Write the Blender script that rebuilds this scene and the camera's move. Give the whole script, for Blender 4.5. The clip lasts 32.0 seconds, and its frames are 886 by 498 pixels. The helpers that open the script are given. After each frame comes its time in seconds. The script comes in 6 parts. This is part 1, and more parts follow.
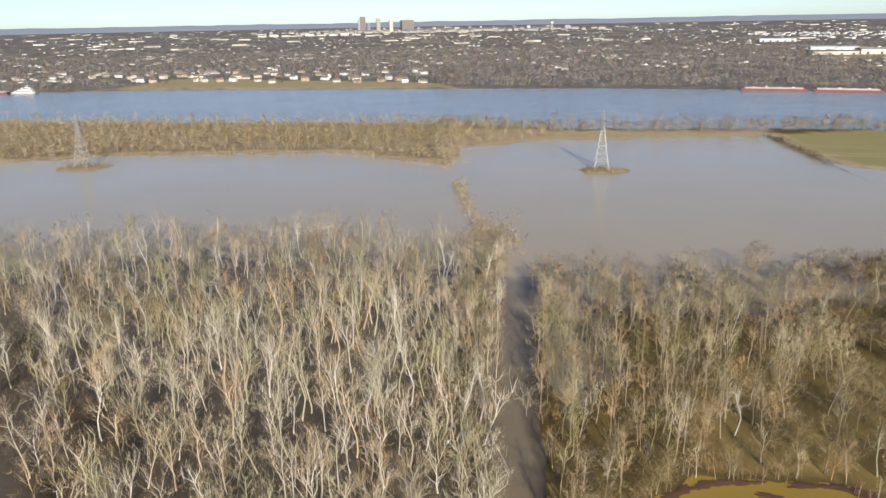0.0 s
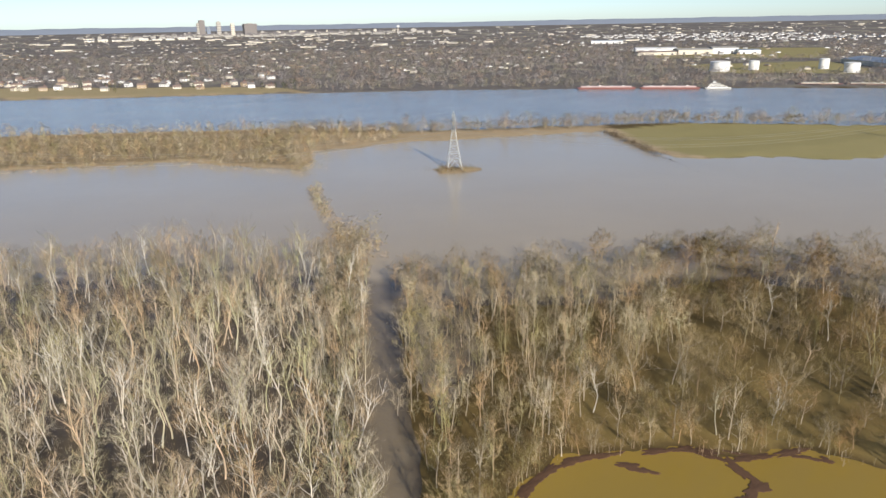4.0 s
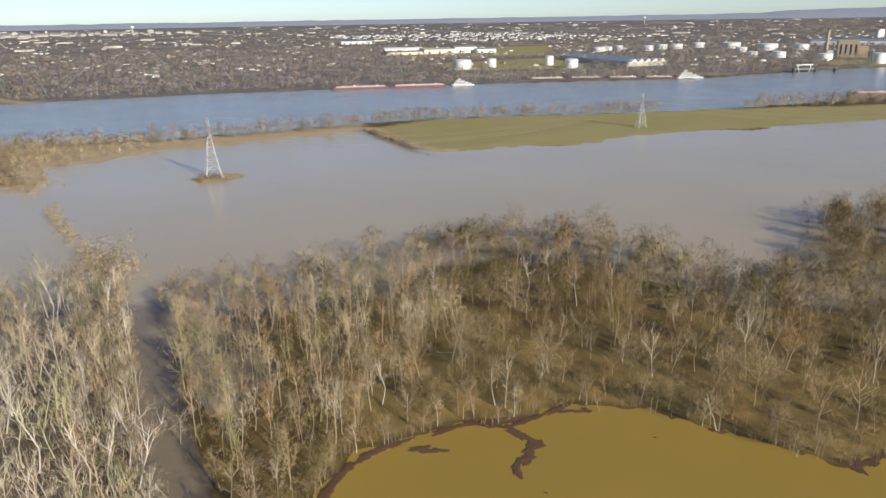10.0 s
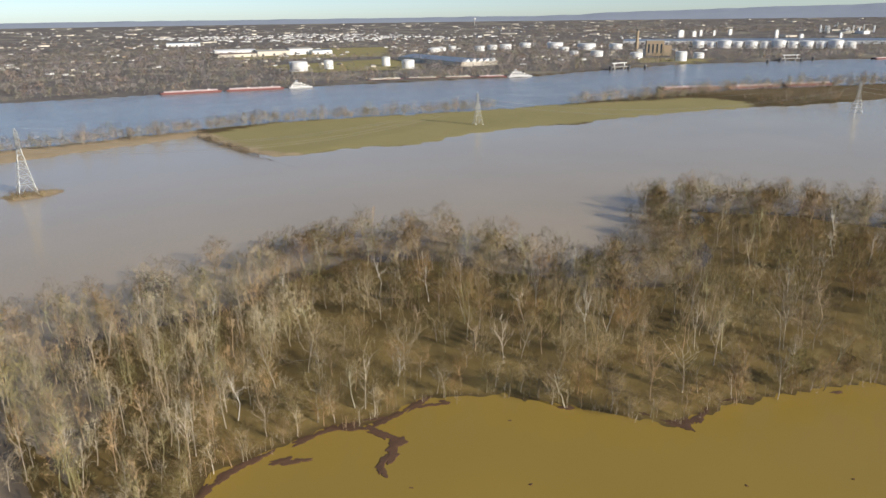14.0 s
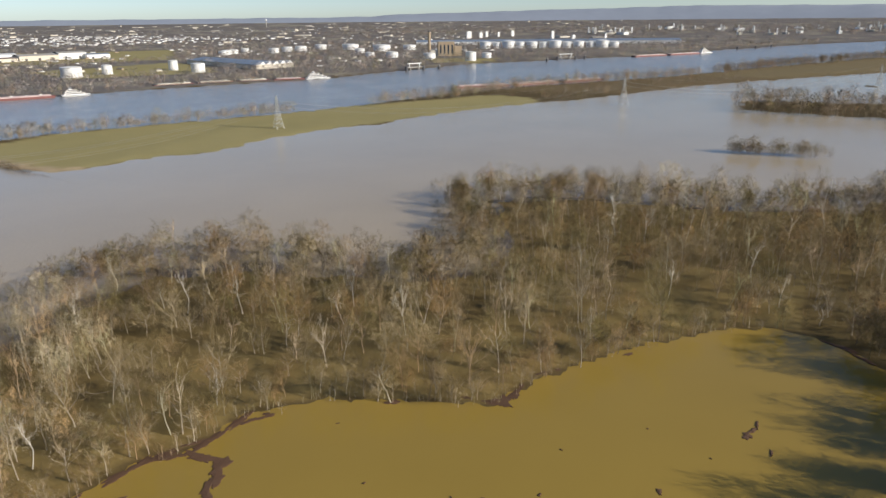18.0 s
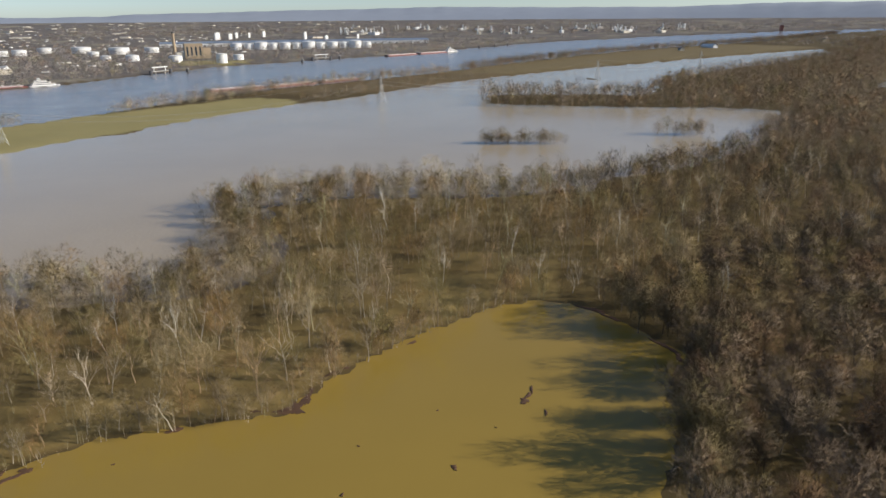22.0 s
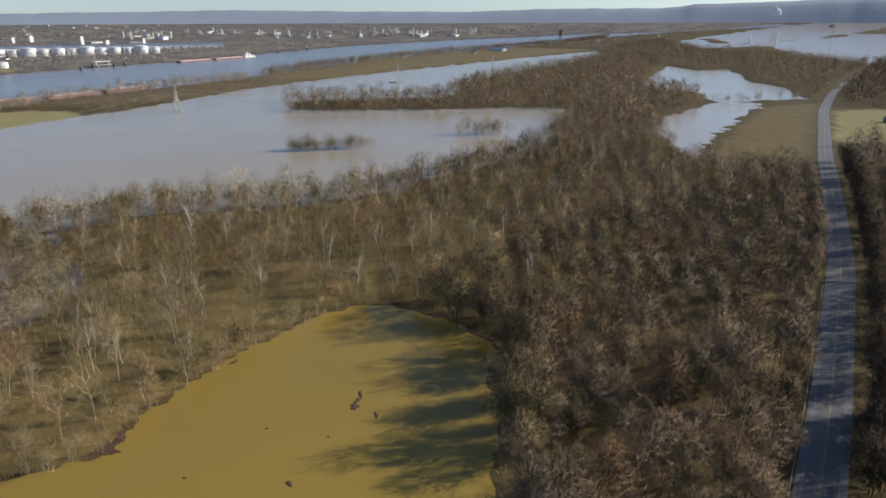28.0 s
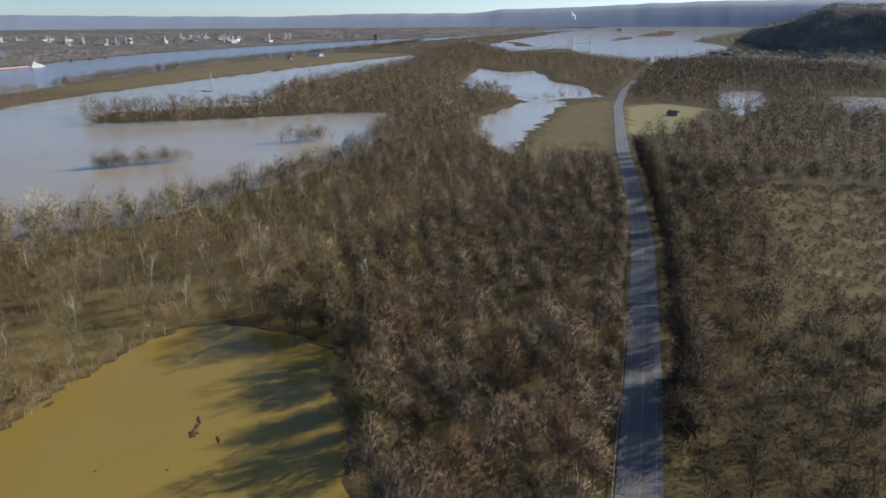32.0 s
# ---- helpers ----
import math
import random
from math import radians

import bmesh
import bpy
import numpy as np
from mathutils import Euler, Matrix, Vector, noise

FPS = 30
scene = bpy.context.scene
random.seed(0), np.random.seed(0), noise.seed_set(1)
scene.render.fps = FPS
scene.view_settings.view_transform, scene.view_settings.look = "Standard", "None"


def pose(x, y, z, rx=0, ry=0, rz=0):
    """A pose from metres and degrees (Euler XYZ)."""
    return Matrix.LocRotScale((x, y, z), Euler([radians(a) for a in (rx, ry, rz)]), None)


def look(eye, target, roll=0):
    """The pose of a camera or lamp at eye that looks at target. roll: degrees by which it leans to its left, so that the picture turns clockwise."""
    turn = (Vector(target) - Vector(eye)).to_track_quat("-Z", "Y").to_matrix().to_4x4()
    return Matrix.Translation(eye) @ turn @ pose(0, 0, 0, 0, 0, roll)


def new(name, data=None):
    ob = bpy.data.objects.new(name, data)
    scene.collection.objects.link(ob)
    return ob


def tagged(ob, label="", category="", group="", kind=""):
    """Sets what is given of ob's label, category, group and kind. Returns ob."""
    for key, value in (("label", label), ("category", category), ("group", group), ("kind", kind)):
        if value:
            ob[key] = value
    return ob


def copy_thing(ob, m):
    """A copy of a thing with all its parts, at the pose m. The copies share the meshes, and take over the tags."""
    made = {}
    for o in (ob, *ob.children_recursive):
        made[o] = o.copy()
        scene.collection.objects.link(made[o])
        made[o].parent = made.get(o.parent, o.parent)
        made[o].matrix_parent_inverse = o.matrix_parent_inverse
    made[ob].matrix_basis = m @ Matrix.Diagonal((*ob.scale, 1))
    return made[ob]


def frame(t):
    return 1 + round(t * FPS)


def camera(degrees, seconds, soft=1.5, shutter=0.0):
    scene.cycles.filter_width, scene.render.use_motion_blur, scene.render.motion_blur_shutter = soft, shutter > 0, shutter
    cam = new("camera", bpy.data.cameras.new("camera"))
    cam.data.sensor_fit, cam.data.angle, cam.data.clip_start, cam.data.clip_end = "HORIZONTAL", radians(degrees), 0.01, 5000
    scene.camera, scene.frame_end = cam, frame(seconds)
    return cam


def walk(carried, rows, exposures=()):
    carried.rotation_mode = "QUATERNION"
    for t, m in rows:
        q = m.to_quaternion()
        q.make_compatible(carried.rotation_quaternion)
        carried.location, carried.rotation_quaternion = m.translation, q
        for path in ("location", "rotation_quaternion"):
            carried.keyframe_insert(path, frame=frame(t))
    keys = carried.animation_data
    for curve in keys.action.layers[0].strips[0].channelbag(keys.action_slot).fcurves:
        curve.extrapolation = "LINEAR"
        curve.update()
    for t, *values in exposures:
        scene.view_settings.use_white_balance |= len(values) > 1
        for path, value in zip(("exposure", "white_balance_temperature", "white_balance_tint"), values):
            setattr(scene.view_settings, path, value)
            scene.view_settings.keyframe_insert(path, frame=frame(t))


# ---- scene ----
cam = camera(65.05, 32.0, soft=1.5, shutter=0.3)
PATH = [
    (0.0, pose(0.00, 0.00, 100.00, 71.891, 1.010, -0.004)),
    (0.5, pose(0.05, 0.09, 99.92, 71.880, 1.004, -1.447)),
    (1.0, pose(0.09, 0.16, 99.85, 71.897, 1.006, -2.836)),
    (1.5, pose(0.12, 0.18, 99.78, 71.896, 0.989, -4.274)),
    (2.0, pose(0.12, 0.18, 99.73, 71.910, 1.006, -5.842)),
    (2.5, pose(0.10, 0.14, 99.68, 71.929, 1.023, -7.484)),
    (3.0, pose(0.05, 0.08, 99.66, 71.932, 1.015, -9.047)),
    (3.5, pose(0.01, -0.00, 99.65, 71.946, 1.009, -10.542)),
    (5.5, pose(-0.18, -0.45, 99.69, 71.937, 1.025, -16.537)),
    (6.0, pose(-0.25, -0.59, 99.72, 71.928, 1.033, -18.053)),
    (6.5, pose(-0.34, -0.72, 99.77, 71.912, 1.027, -19.676)),
    (7.0, pose(-0.45, -0.82, 99.83, 71.890, 1.017, -21.354)),
    (7.5, pose(-0.52, -0.89, 99.90, 71.861, 1.008, -22.982)),
    (8.0, pose(-0.58, -0.94, 99.94, 71.842, 0.983, -24.628)),
    (8.5, pose(-0.66, -0.97, 99.99, 71.786, 0.926, -26.316)),
    (9.0, pose(-0.77, -1.01, 100.07, 71.752, 0.888, -28.017)),
    (9.5, pose(-0.90, -1.08, 100.16, 71.713, 0.877, -29.780)),
    (10.0, pose(-0.99, -1.18, 100.26, 71.677, 0.890, -31.604)),
    (10.5, pose(-1.04, -1.29, 100.36, 71.653, 0.914, -33.369)),
    (11.0, pose(-1.07, -1.42, 100.43, 71.630, 0.918, -35.016)),
    (11.5, pose(-1.08, -1.53, 100.47, 71.595, 0.916, -36.498)),
    (12.0, pose(-1.08, -1.62, 100.50, 71.593, 0.915, -38.221)),
    (12.5, pose(-1.09, -1.70, 100.50, 71.573, 0.909, -39.901)),
    (13.0, pose(-1.12, -1.75, 100.51, 71.579, 0.974, -41.437)),
    (13.5, pose(-1.17, -1.79, 100.51, 71.580, 0.856, -42.910)),
    (15.5, pose(-1.48, -1.97, 100.43, 71.547, 0.675, -50.069)),
    (16.0, pose(-1.57, -2.00, 100.41, 71.530, 0.631, -52.004)),
    (16.5, pose(-1.63, -2.04, 100.39, 71.498, 0.575, -54.067)),
    (17.0, pose(-1.65, -2.08, 100.37, 71.501, 0.554, -56.161)),
    (17.5, pose(-1.65, -2.12, 100.34, 71.511, 0.558, -58.288)),
    (18.0, pose(-1.63, -2.18, 100.29, 71.517, 0.565, -60.606)),
    (18.5, pose(-1.60, -2.22, 100.22, 71.494, 0.582, -62.968)),
    (19.0, pose(-1.56, -2.26, 100.16, 71.455, 0.554, -65.594)),
    (19.5, pose(-1.54, -2.27, 100.08, 71.415, 0.550, -68.302)),
    (20.0, pose(-1.53, -2.25, 100.01, 71.400, 0.523, -70.772)),
    (20.5, pose(-1.55, -2.19, 99.95, 71.416, 0.480, -73.039)),
    (21.0, pose(-1.59, -2.11, 99.91, 71.409, 0.463, -75.348)),
    (21.5, pose(-1.66, -2.02, 99.92, 71.406, 0.444, -77.662)),
    (22.0, pose(-1.76, -1.95, 99.98, 71.407, 0.414, -79.921)),
    (22.5, pose(-1.89, -1.91, 100.07, 71.408, 0.387, -81.795)),
    (23.0, pose(-2.02, -1.92, 100.22, 71.402, 0.336, -82.924)),
    (23.5, pose(-2.18, -1.93, 100.38, 71.438, 0.293, -83.953)),
    (24.0, pose(-2.37, -1.93, 100.53, 71.459, 0.265, -85.328)),
    (24.5, pose(-2.55, -1.93, 100.69, 71.470, 0.214, -86.731)),
    (25.0, pose(-2.72, -1.95, 100.85, 71.481, 0.186, -88.068)),
    (25.5, pose(-2.88, -1.96, 101.01, 71.494, 0.180, -89.311)),
    (27.5, pose(-3.60, -1.94, 101.49, 71.599, 0.157, -94.339)),
    (28.0, pose(-3.78, -1.91, 101.57, 71.619, 0.134, -95.666)),
    (28.5, pose(-3.96, -1.87, 101.64, 71.633, 0.126, -97.061)),
    (29.0, pose(-4.12, -1.85, 101.73, 71.680, 0.142, -98.377)),
    (29.5, pose(-4.30, -1.85, 101.83, 71.722, 0.146, -99.478)),
    (30.0, pose(-4.50, -1.84, 101.91, 71.773, 0.137, -101.341)),
    (30.5, pose(-4.70, -1.79, 102.01, 71.821, 0.146, -103.517)),
    (31.0, pose(-4.90, -1.71, 102.11, 71.882, 0.201, -105.737)),
    (31.5, pose(-5.10, -1.57, 102.22, 71.915, 0.228, -108.018)),
    (32.0, pose(-5.30, -1.40, 102.33, 71.925, 0.262, -110.148)),
]
walk(cam, PATH, exposures=[(0, 0.38, 6350, 10), (13, 0.3, 6400, 10), (20, 0.26, 6400, 10), (25, 0.26, 6200, 10), (29, 0.28, 6050, 10), (32, 0.3, 5850, 10)])

# ---- sky and sun ----
SUN_AZ, SUN_EL = 172.0, 23.0  # degrees clockwise from +y, and above the horizon
world = bpy.data.worlds.new("world")
scene.world = world
world.use_nodes = True
wn = world.node_tree.nodes
sky = wn.new("ShaderNodeTexSky")
sky.sky_type = "NISHITA"
sky.sun_disc = False
sky.sun_elevation, sky.sun_rotation = radians(SUN_EL), radians(SUN_AZ)
sky.air_density, sky.dust_density, sky.ozone_density = 0.6, 0.35, 1.7
wn["Background"].inputs["Strength"].default_value = 0.1
world.node_tree.links.new(sky.outputs[0], wn["Background"].inputs[0])
sun_data = bpy.data.lights.new("sun", "SUN")
sun_data.energy, sun_data.angle, sun_data.color = 4.6, radians(0.6), (1.0, 0.92, 0.80)
sun = new("sun", sun_data)
sv = Vector((math.sin(radians(SUN_AZ)) * math.cos(radians(SUN_EL)), math.cos(radians(SUN_AZ)) * math.cos(radians(SUN_EL)), math.sin(radians(SUN_EL))))
sun.matrix_world = look(sv * 500, (0, 0, 0))


# ---- materials ----
def mat(name, build):
    m = bpy.data.materials.new(name)
    m.use_nodes = True
    nt = m.node_tree
    build(nt, nt.nodes["Principled BSDF"])
    return m


def node(nt, kind, **values):
    n = nt.nodes.new(kind)
    for key, value in values.items():
        n.inputs[key.replace("_", " ")].default_value = value
    return n


def ramp(nt, fac, stops):
    n = nt.nodes.new("ShaderNodeValToRGB")
    e = n.color_ramp.elements
    while len(e) < len(stops):
        e.new(0.5)
    for i, (p, c) in enumerate(stops):
        e[i].position, e[i].color = p, (*c, 1)
    nt.links.new(fac, n.inputs[0])
    return n.outputs[0]


def blend(nt, fac, a, b, how="MIX"):
    n = nt.nodes.new("ShaderNodeMixRGB")
    n.blend_type = how
    for i, v in enumerate((fac, a, b)):
        if isinstance(v, (int, float)):
            n.inputs[i].default_value = v
        elif isinstance(v, tuple):
            n.inputs[i].default_value = (*v, 1)
        else:
            nt.links.new(v, n.inputs[i])
    return n.outputs[0]


def grain(nt, scale, detail=4.0, stretch=(1, 1, 1), space="Object", rough=0.55):
    co = nt.nodes.new("ShaderNodeTexCoord")
    mp = nt.nodes.new("ShaderNodeMapping")
    mp.inputs["Scale"].default_value = stretch
    nt.links.new(co.outputs[space], mp.inputs[0])
    n = node(nt, "ShaderNodeTexNoise", Scale=scale, Detail=detail, Roughness=rough)
    nt.links.new(mp.outputs[0], n.inputs["Vector"])
    return n.outputs["Fac"]


def bump(nt, b, height, strength, distance):
    n = node(nt, "ShaderNodeBump", Strength=strength, Distance=distance)
    nt.links.new(height, n.inputs["Height"])
    nt.links.new(n.outputs[0], b.inputs["Normal"])


def plain(name, color, rough=0.7, metal=0.0, spread=0.12, scale=2.0):
    """Paint or metal with slight weathering at two scales and a change of tone from piece to piece."""
    def build(nt, b):
        lo, hi = tuple(c * (1 - spread) for c in color), tuple(min(1, c * (1 + spread)) for c in color)
        c = blend(nt, grain(nt, scale), lo, hi)
        info = nt.nodes.new("ShaderNodeObjectInfo")
        c = blend(nt, 0.35, c, ramp(nt, info.outputs["Random"], [(0, lo), (1, hi)]))
        nt.links.new(c, b.inputs["Base Color"])
        b.inputs["Roughness"].default_value, b.inputs["Metallic"].default_value = rough, metal
    return mat(name, build)


def plant(name, lo, hi, rough=0.85, fine=0.0, full=0.5):
    """Bark or twigs; the tone goes from lo to hi, tree by tree, and by fine grain. Sprays of twigs are open between their finest twigs: fine is how many to a metre."""
    def build(nt, b):
        info = nt.nodes.new("ShaderNodeObjectInfo")
        tint = nt.nodes.new("ShaderNodeAttribute")
        tint.attribute_name = "tint"
        add = nt.nodes.new("ShaderNodeMath")
        add.operation = "ADD"
        nt.links.new(info.outputs["Random"], add.inputs[0])
        nt.links.new(tint.outputs["Fac"], add.inputs[1])
        wrap = nt.nodes.new("ShaderNodeMath")
        wrap.operation = "FRACT"
        nt.links.new(add.outputs[0], wrap.inputs[0])
        mid = tuple((p + q) / 2 for p, q in zip(lo, hi))
        warm = (mid[0] * 1.14, mid[1] * 0.90, mid[2] * 0.68)
        olive = (mid[0] * 0.86, mid[1] * 0.92, mid[2] * 0.62)
        grey = (mid[0] * 1.0, mid[1] * 1.02, mid[2] * 1.08)
        c = ramp(nt, wrap.outputs[0], [(0, lo), (0.2, olive), (0.35, tuple(p * 0.6 + q * 0.4 for p, q in zip(lo, mid))), (0.5, warm), (0.68, grey), (0.84, mid), (1, hi)])
        c = blend(nt, 0.5, c, blend(nt, grain(nt, 1.3), (0.45, 0.42, 0.40), (0.62, 0.60, 0.56)), "OVERLAY")
        nt.links.new(c, b.inputs["Base Color"])
        b.inputs["Roughness"].default_value = rough
        b.inputs["Specular IOR Level"].default_value = 0.2
        if fine:
            gaps = ramp(nt, grain(nt, fine, 2, (1, 1, 0.6)), [(full, (0, 0, 0)), (full + 0.03, (1, 1, 1))])
            nt.links.new(gaps, b.inputs["Alpha"])
    return mat(name, build)


def water(name, mud, ripple, scale, stretch=(1, 1, 1), rough=0.08, patch=0.25, gloss=0.5, still=None):
    """Muddy water; still is its colour among trees, with their shade painted in."""
    def build(nt, b):
        big = grain(nt, 0.012, 3, stretch)
        c = blend(nt, big, tuple(v * (1 - patch) for v in mud), tuple(v * (1 + patch) for v in mud))
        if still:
            wood_shade = nt.nodes.new("ShaderNodeAttribute")
            wood_shade.attribute_name = "wood_shade"
            c = blend(nt, wood_shade.outputs["Fac"], c, blend(nt, grain(nt, 0.06, 3), tuple(v * 0.7 for v in still), tuple(v * 1.3 for v in still)))
        nt.links.new(c, b.inputs["Base Color"])
        b.inputs["Roughness"].default_value = rough
        b.inputs["IOR"].default_value = 1.33
        b.inputs["Specular IOR Level"].default_value = gloss
        wave = blend(nt, 0.4, grain(nt, scale, 3, stretch), grain(nt, scale * 0.13, 2, stretch))
        bump(nt, b, wave, ripple, 0.6)
    return mat(name, build)


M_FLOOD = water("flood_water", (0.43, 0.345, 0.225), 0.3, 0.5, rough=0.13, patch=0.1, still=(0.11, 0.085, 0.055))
M_RIVER = water("river_water", (0.25, 0.24, 0.235), 1.0, 0.3, (1, 1.6, 1), rough=0.2, patch=0.3)
M_POND = water("pond_water", (0.32, 0.218, 0.044), 0.03, 0.6, rough=0.05, patch=0.16)
M_PALE_BARK = plant("pale_bark", (0.43, 0.385, 0.305), (0.80, 0.75, 0.65))
M_PALE_TWIG = plant("pale_twig", (0.36, 0.30, 0.195), (0.62, 0.54, 0.39), fine=24, full=0.55)
M_BARK = plant("brown_bark", (0.20, 0.165, 0.115), (0.56, 0.49, 0.38))
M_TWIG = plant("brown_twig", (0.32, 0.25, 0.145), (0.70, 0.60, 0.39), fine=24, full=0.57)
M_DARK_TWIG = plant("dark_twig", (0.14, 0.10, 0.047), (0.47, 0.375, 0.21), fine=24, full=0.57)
# grey put into the far twigs for distance haze
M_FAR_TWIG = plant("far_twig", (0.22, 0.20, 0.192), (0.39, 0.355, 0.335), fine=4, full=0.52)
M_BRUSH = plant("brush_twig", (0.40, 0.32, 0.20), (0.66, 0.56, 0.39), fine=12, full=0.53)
# backlit woods: their shaded side is painted as darker twigs
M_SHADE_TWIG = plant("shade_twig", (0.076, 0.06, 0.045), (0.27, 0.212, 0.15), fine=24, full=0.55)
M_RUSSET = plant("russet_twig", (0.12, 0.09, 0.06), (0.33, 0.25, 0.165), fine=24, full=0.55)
M_SCRUB = plant("scrub", (0.10, 0.072, 0.042), (0.28, 0.205, 0.125))
# darkest twigs, with the roadside woods' shade put into the colour
M_DARK_SHADE_TWIG = plant("dark_shade_twig", (0.045, 0.034, 0.024), (0.14, 0.105, 0.07), fine=20, full=0.56)
# bark of the same woods, shade painted in
M_DARK_BARK = plant("dark_bark", (0.08, 0.065, 0.05), (0.22, 0.18, 0.14))
M_ISLE_TWIG = plant("isle_twig", (0.14, 0.105, 0.072), (0.37, 0.295, 0.205), fine=10, full=0.55)
M_BANK_TWIG = plant("bank_twig", (0.30, 0.255, 0.20), (0.52, 0.455, 0.365), fine=10, full=0.56)
# the grey of these twigs stands for haze over the hill
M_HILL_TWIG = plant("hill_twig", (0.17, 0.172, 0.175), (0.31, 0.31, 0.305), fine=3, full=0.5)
M_EVERGREEN = plant("evergreen", (0.035, 0.055, 0.02), (0.07, 0.095, 0.035))


def ground_nodes(nt, b):
    zone = nt.nodes.new("ShaderNodeAttribute")
    zone.attribute_name = "zone"
    sep = nt.nodes.new("ShaderNodeSeparateColor")
    nt.links.new(zone.outputs["Color"], sep.inputs[0])
    fine, mid, big = grain(nt, 1.2, 5), grain(nt, 0.11, 4), grain(nt, 0.012, 4)
    soil = blend(nt, mid, (0.05, 0.034, 0.015), (0.135, 0.09, 0.036))
    soil = blend(nt, big, soil, blend(nt, mid, (0.07, 0.055, 0.022), (0.15, 0.11, 0.045)))
    grass = blend(nt, big, (0.25, 0.228, 0.09), (0.36, 0.31, 0.14))
    grass = blend(nt, mid, grass, blend(nt, 0.5, grass, (0.36, 0.28, 0.12)))
    straw = blend(nt, mid, (0.33, 0.24, 0.135), (0.54, 0.42, 0.265))
    urban = blend(nt, mid, (0.125, 0.11, 0.10), (0.20, 0.178, 0.155))
    urban = blend(nt, ramp(nt, grain(nt, 0.009, 3), [(0.5, (0, 0, 0)), (0.66, (0.8, 0.8, 0.8))]), urban, (0.30, 0.27, 0.20))
    c = blend(nt, sep.outputs[0], soil, grass)
    c = blend(nt, zone.outputs["Alpha"], c, blend(nt, mid, (0.17, 0.115, 0.034), (0.40, 0.28, 0.09)))
    c = blend(nt, sep.outputs[1], c, straw)
    c = blend(nt, sep.outputs[2], c, urban)
    c = blend(nt, 0.5, c, blend(nt, fine, (0.33, 0.33, 0.33), (0.66, 0.66, 0.66)), "OVERLAY")
    nt.links.new(c, b.inputs["Base Color"])
    b.inputs["Roughness"].default_value = 0.9
    b.inputs["Specular IOR Level"].default_value = 0.15
    bump(nt, b, fine, 0.12, 0.15)


M_GROUND = mat("ground_soil", ground_nodes)
# blue-grey of distance haze put into the ridge's base colour
M_RIDGE = plain("hazy_ridge", (0.30, 0.335, 0.39), 0.95, scale=0.01)
M_STEEL = plain("galvanised_steel", (0.48, 0.48, 0.45), 0.45, 0.3)
M_CABLE = plain("aluminium_cable", (0.44, 0.42, 0.37), 0.4, 0.4)
M_WHITE = plain("white_paint", (0.80, 0.79, 0.76), 0.5, scale=0.3)
M_CREAM = plain("cream_siding", (0.66, 0.60, 0.49), 0.7, scale=0.4)
M_TAN = plain("tan_brick", (0.42, 0.32, 0.21), 0.85, scale=0.4)
M_BRICK = plain("red_brick", (0.33, 0.14, 0.10), 0.85, scale=0.4)
M_ROOF = plain("grey_shingle", (0.21, 0.19, 0.18), 0.85, scale=0.8)
M_ROOF_RED = plain("brown_shingle", (0.23, 0.17, 0.14), 0.85, scale=0.8)
M_BLUE_ROOF = plain("blue_metal_roof", (0.20, 0.25, 0.32), 0.5, 0.0, scale=0.1)
M_DARK = plain("dark_steel", (0.07, 0.07, 0.075), 0.6)
M_GLASS = plain("dark_window", (0.04, 0.055, 0.07), 0.12)
M_RED = plain("red_barge_paint", (0.18, 0.065, 0.055), 0.6, scale=0.15, spread=0.3)
M_DECK = plain("faded_pink_deck", (0.60, 0.47, 0.44), 0.7, scale=0.1, spread=0.25)
M_RAIL = plain("weathered_rail", (0.30, 0.30, 0.29), 0.6)
M_CONCRETE = plain("concrete", (0.40, 0.38, 0.34), 0.85, scale=0.4)
M_DEBRIS = plain("wet_leaf_mat", (0.105, 0.054, 0.027), 0.9, scale=1.2, spread=0.4)
M_WOOD = plain("weathered_wood", (0.26, 0.21, 0.15), 0.85)
M_YELLOW = plain("road_yellow", (0.62, 0.42, 0.08), 0.7)
M_STEAM = plain("steam", (0.9, 0.9, 0.92), 1.0, scale=0.02)


def asphalt_nodes(nt, b):
    c = blend(nt, grain(nt, 0.15, 4), (0.12, 0.118, 0.116), (0.20, 0.192, 0.182))
    c = blend(nt, 0.5, c, blend(nt, grain(nt, 9, 3), (0.38, 0.38, 0.38), (0.62, 0.62, 0.62)), "OVERLAY")
    nt.links.new(c, b.inputs["Base Color"])
    b.inputs["Roughness"].default_value = 0.75


M_ASPHALT = mat("worn_asphalt", asphalt_nodes)
# ---- plan: water and land, in metres from the point under the start of the camera's way ----
FAR0, FARL = 2000.0, 2900.0  # beyond FAR0 the land is drawn in towards the horizon and rises to eye level


def squeeze(D):
    """Map distance to built distance."""
    D = np.asarray(D, float)
    return np.where(D <= FAR0, D, FAR0 + (D - FAR0) * FARL / (np.maximum(D - FAR0, 0) + FARL))


def unsqueeze(d):
    d = np.asarray(d, float)
    return np.where(d <= FAR0, d, FAR0 + (d - FAR0) * FARL / np.maximum(FARL - (d - FAR0), 1.0))


def spot(x, y, h=0.0):
    """Built place and scale of a map point at height h."""
    x, y = np.asarray(x, float), np.asarray(y, float)
    D = np.maximum(np.hypot(x, y), 1e-6)
    s = squeeze(D) / D
    return x * s, y * s, 100.0 * (1 - s) + h * s, s


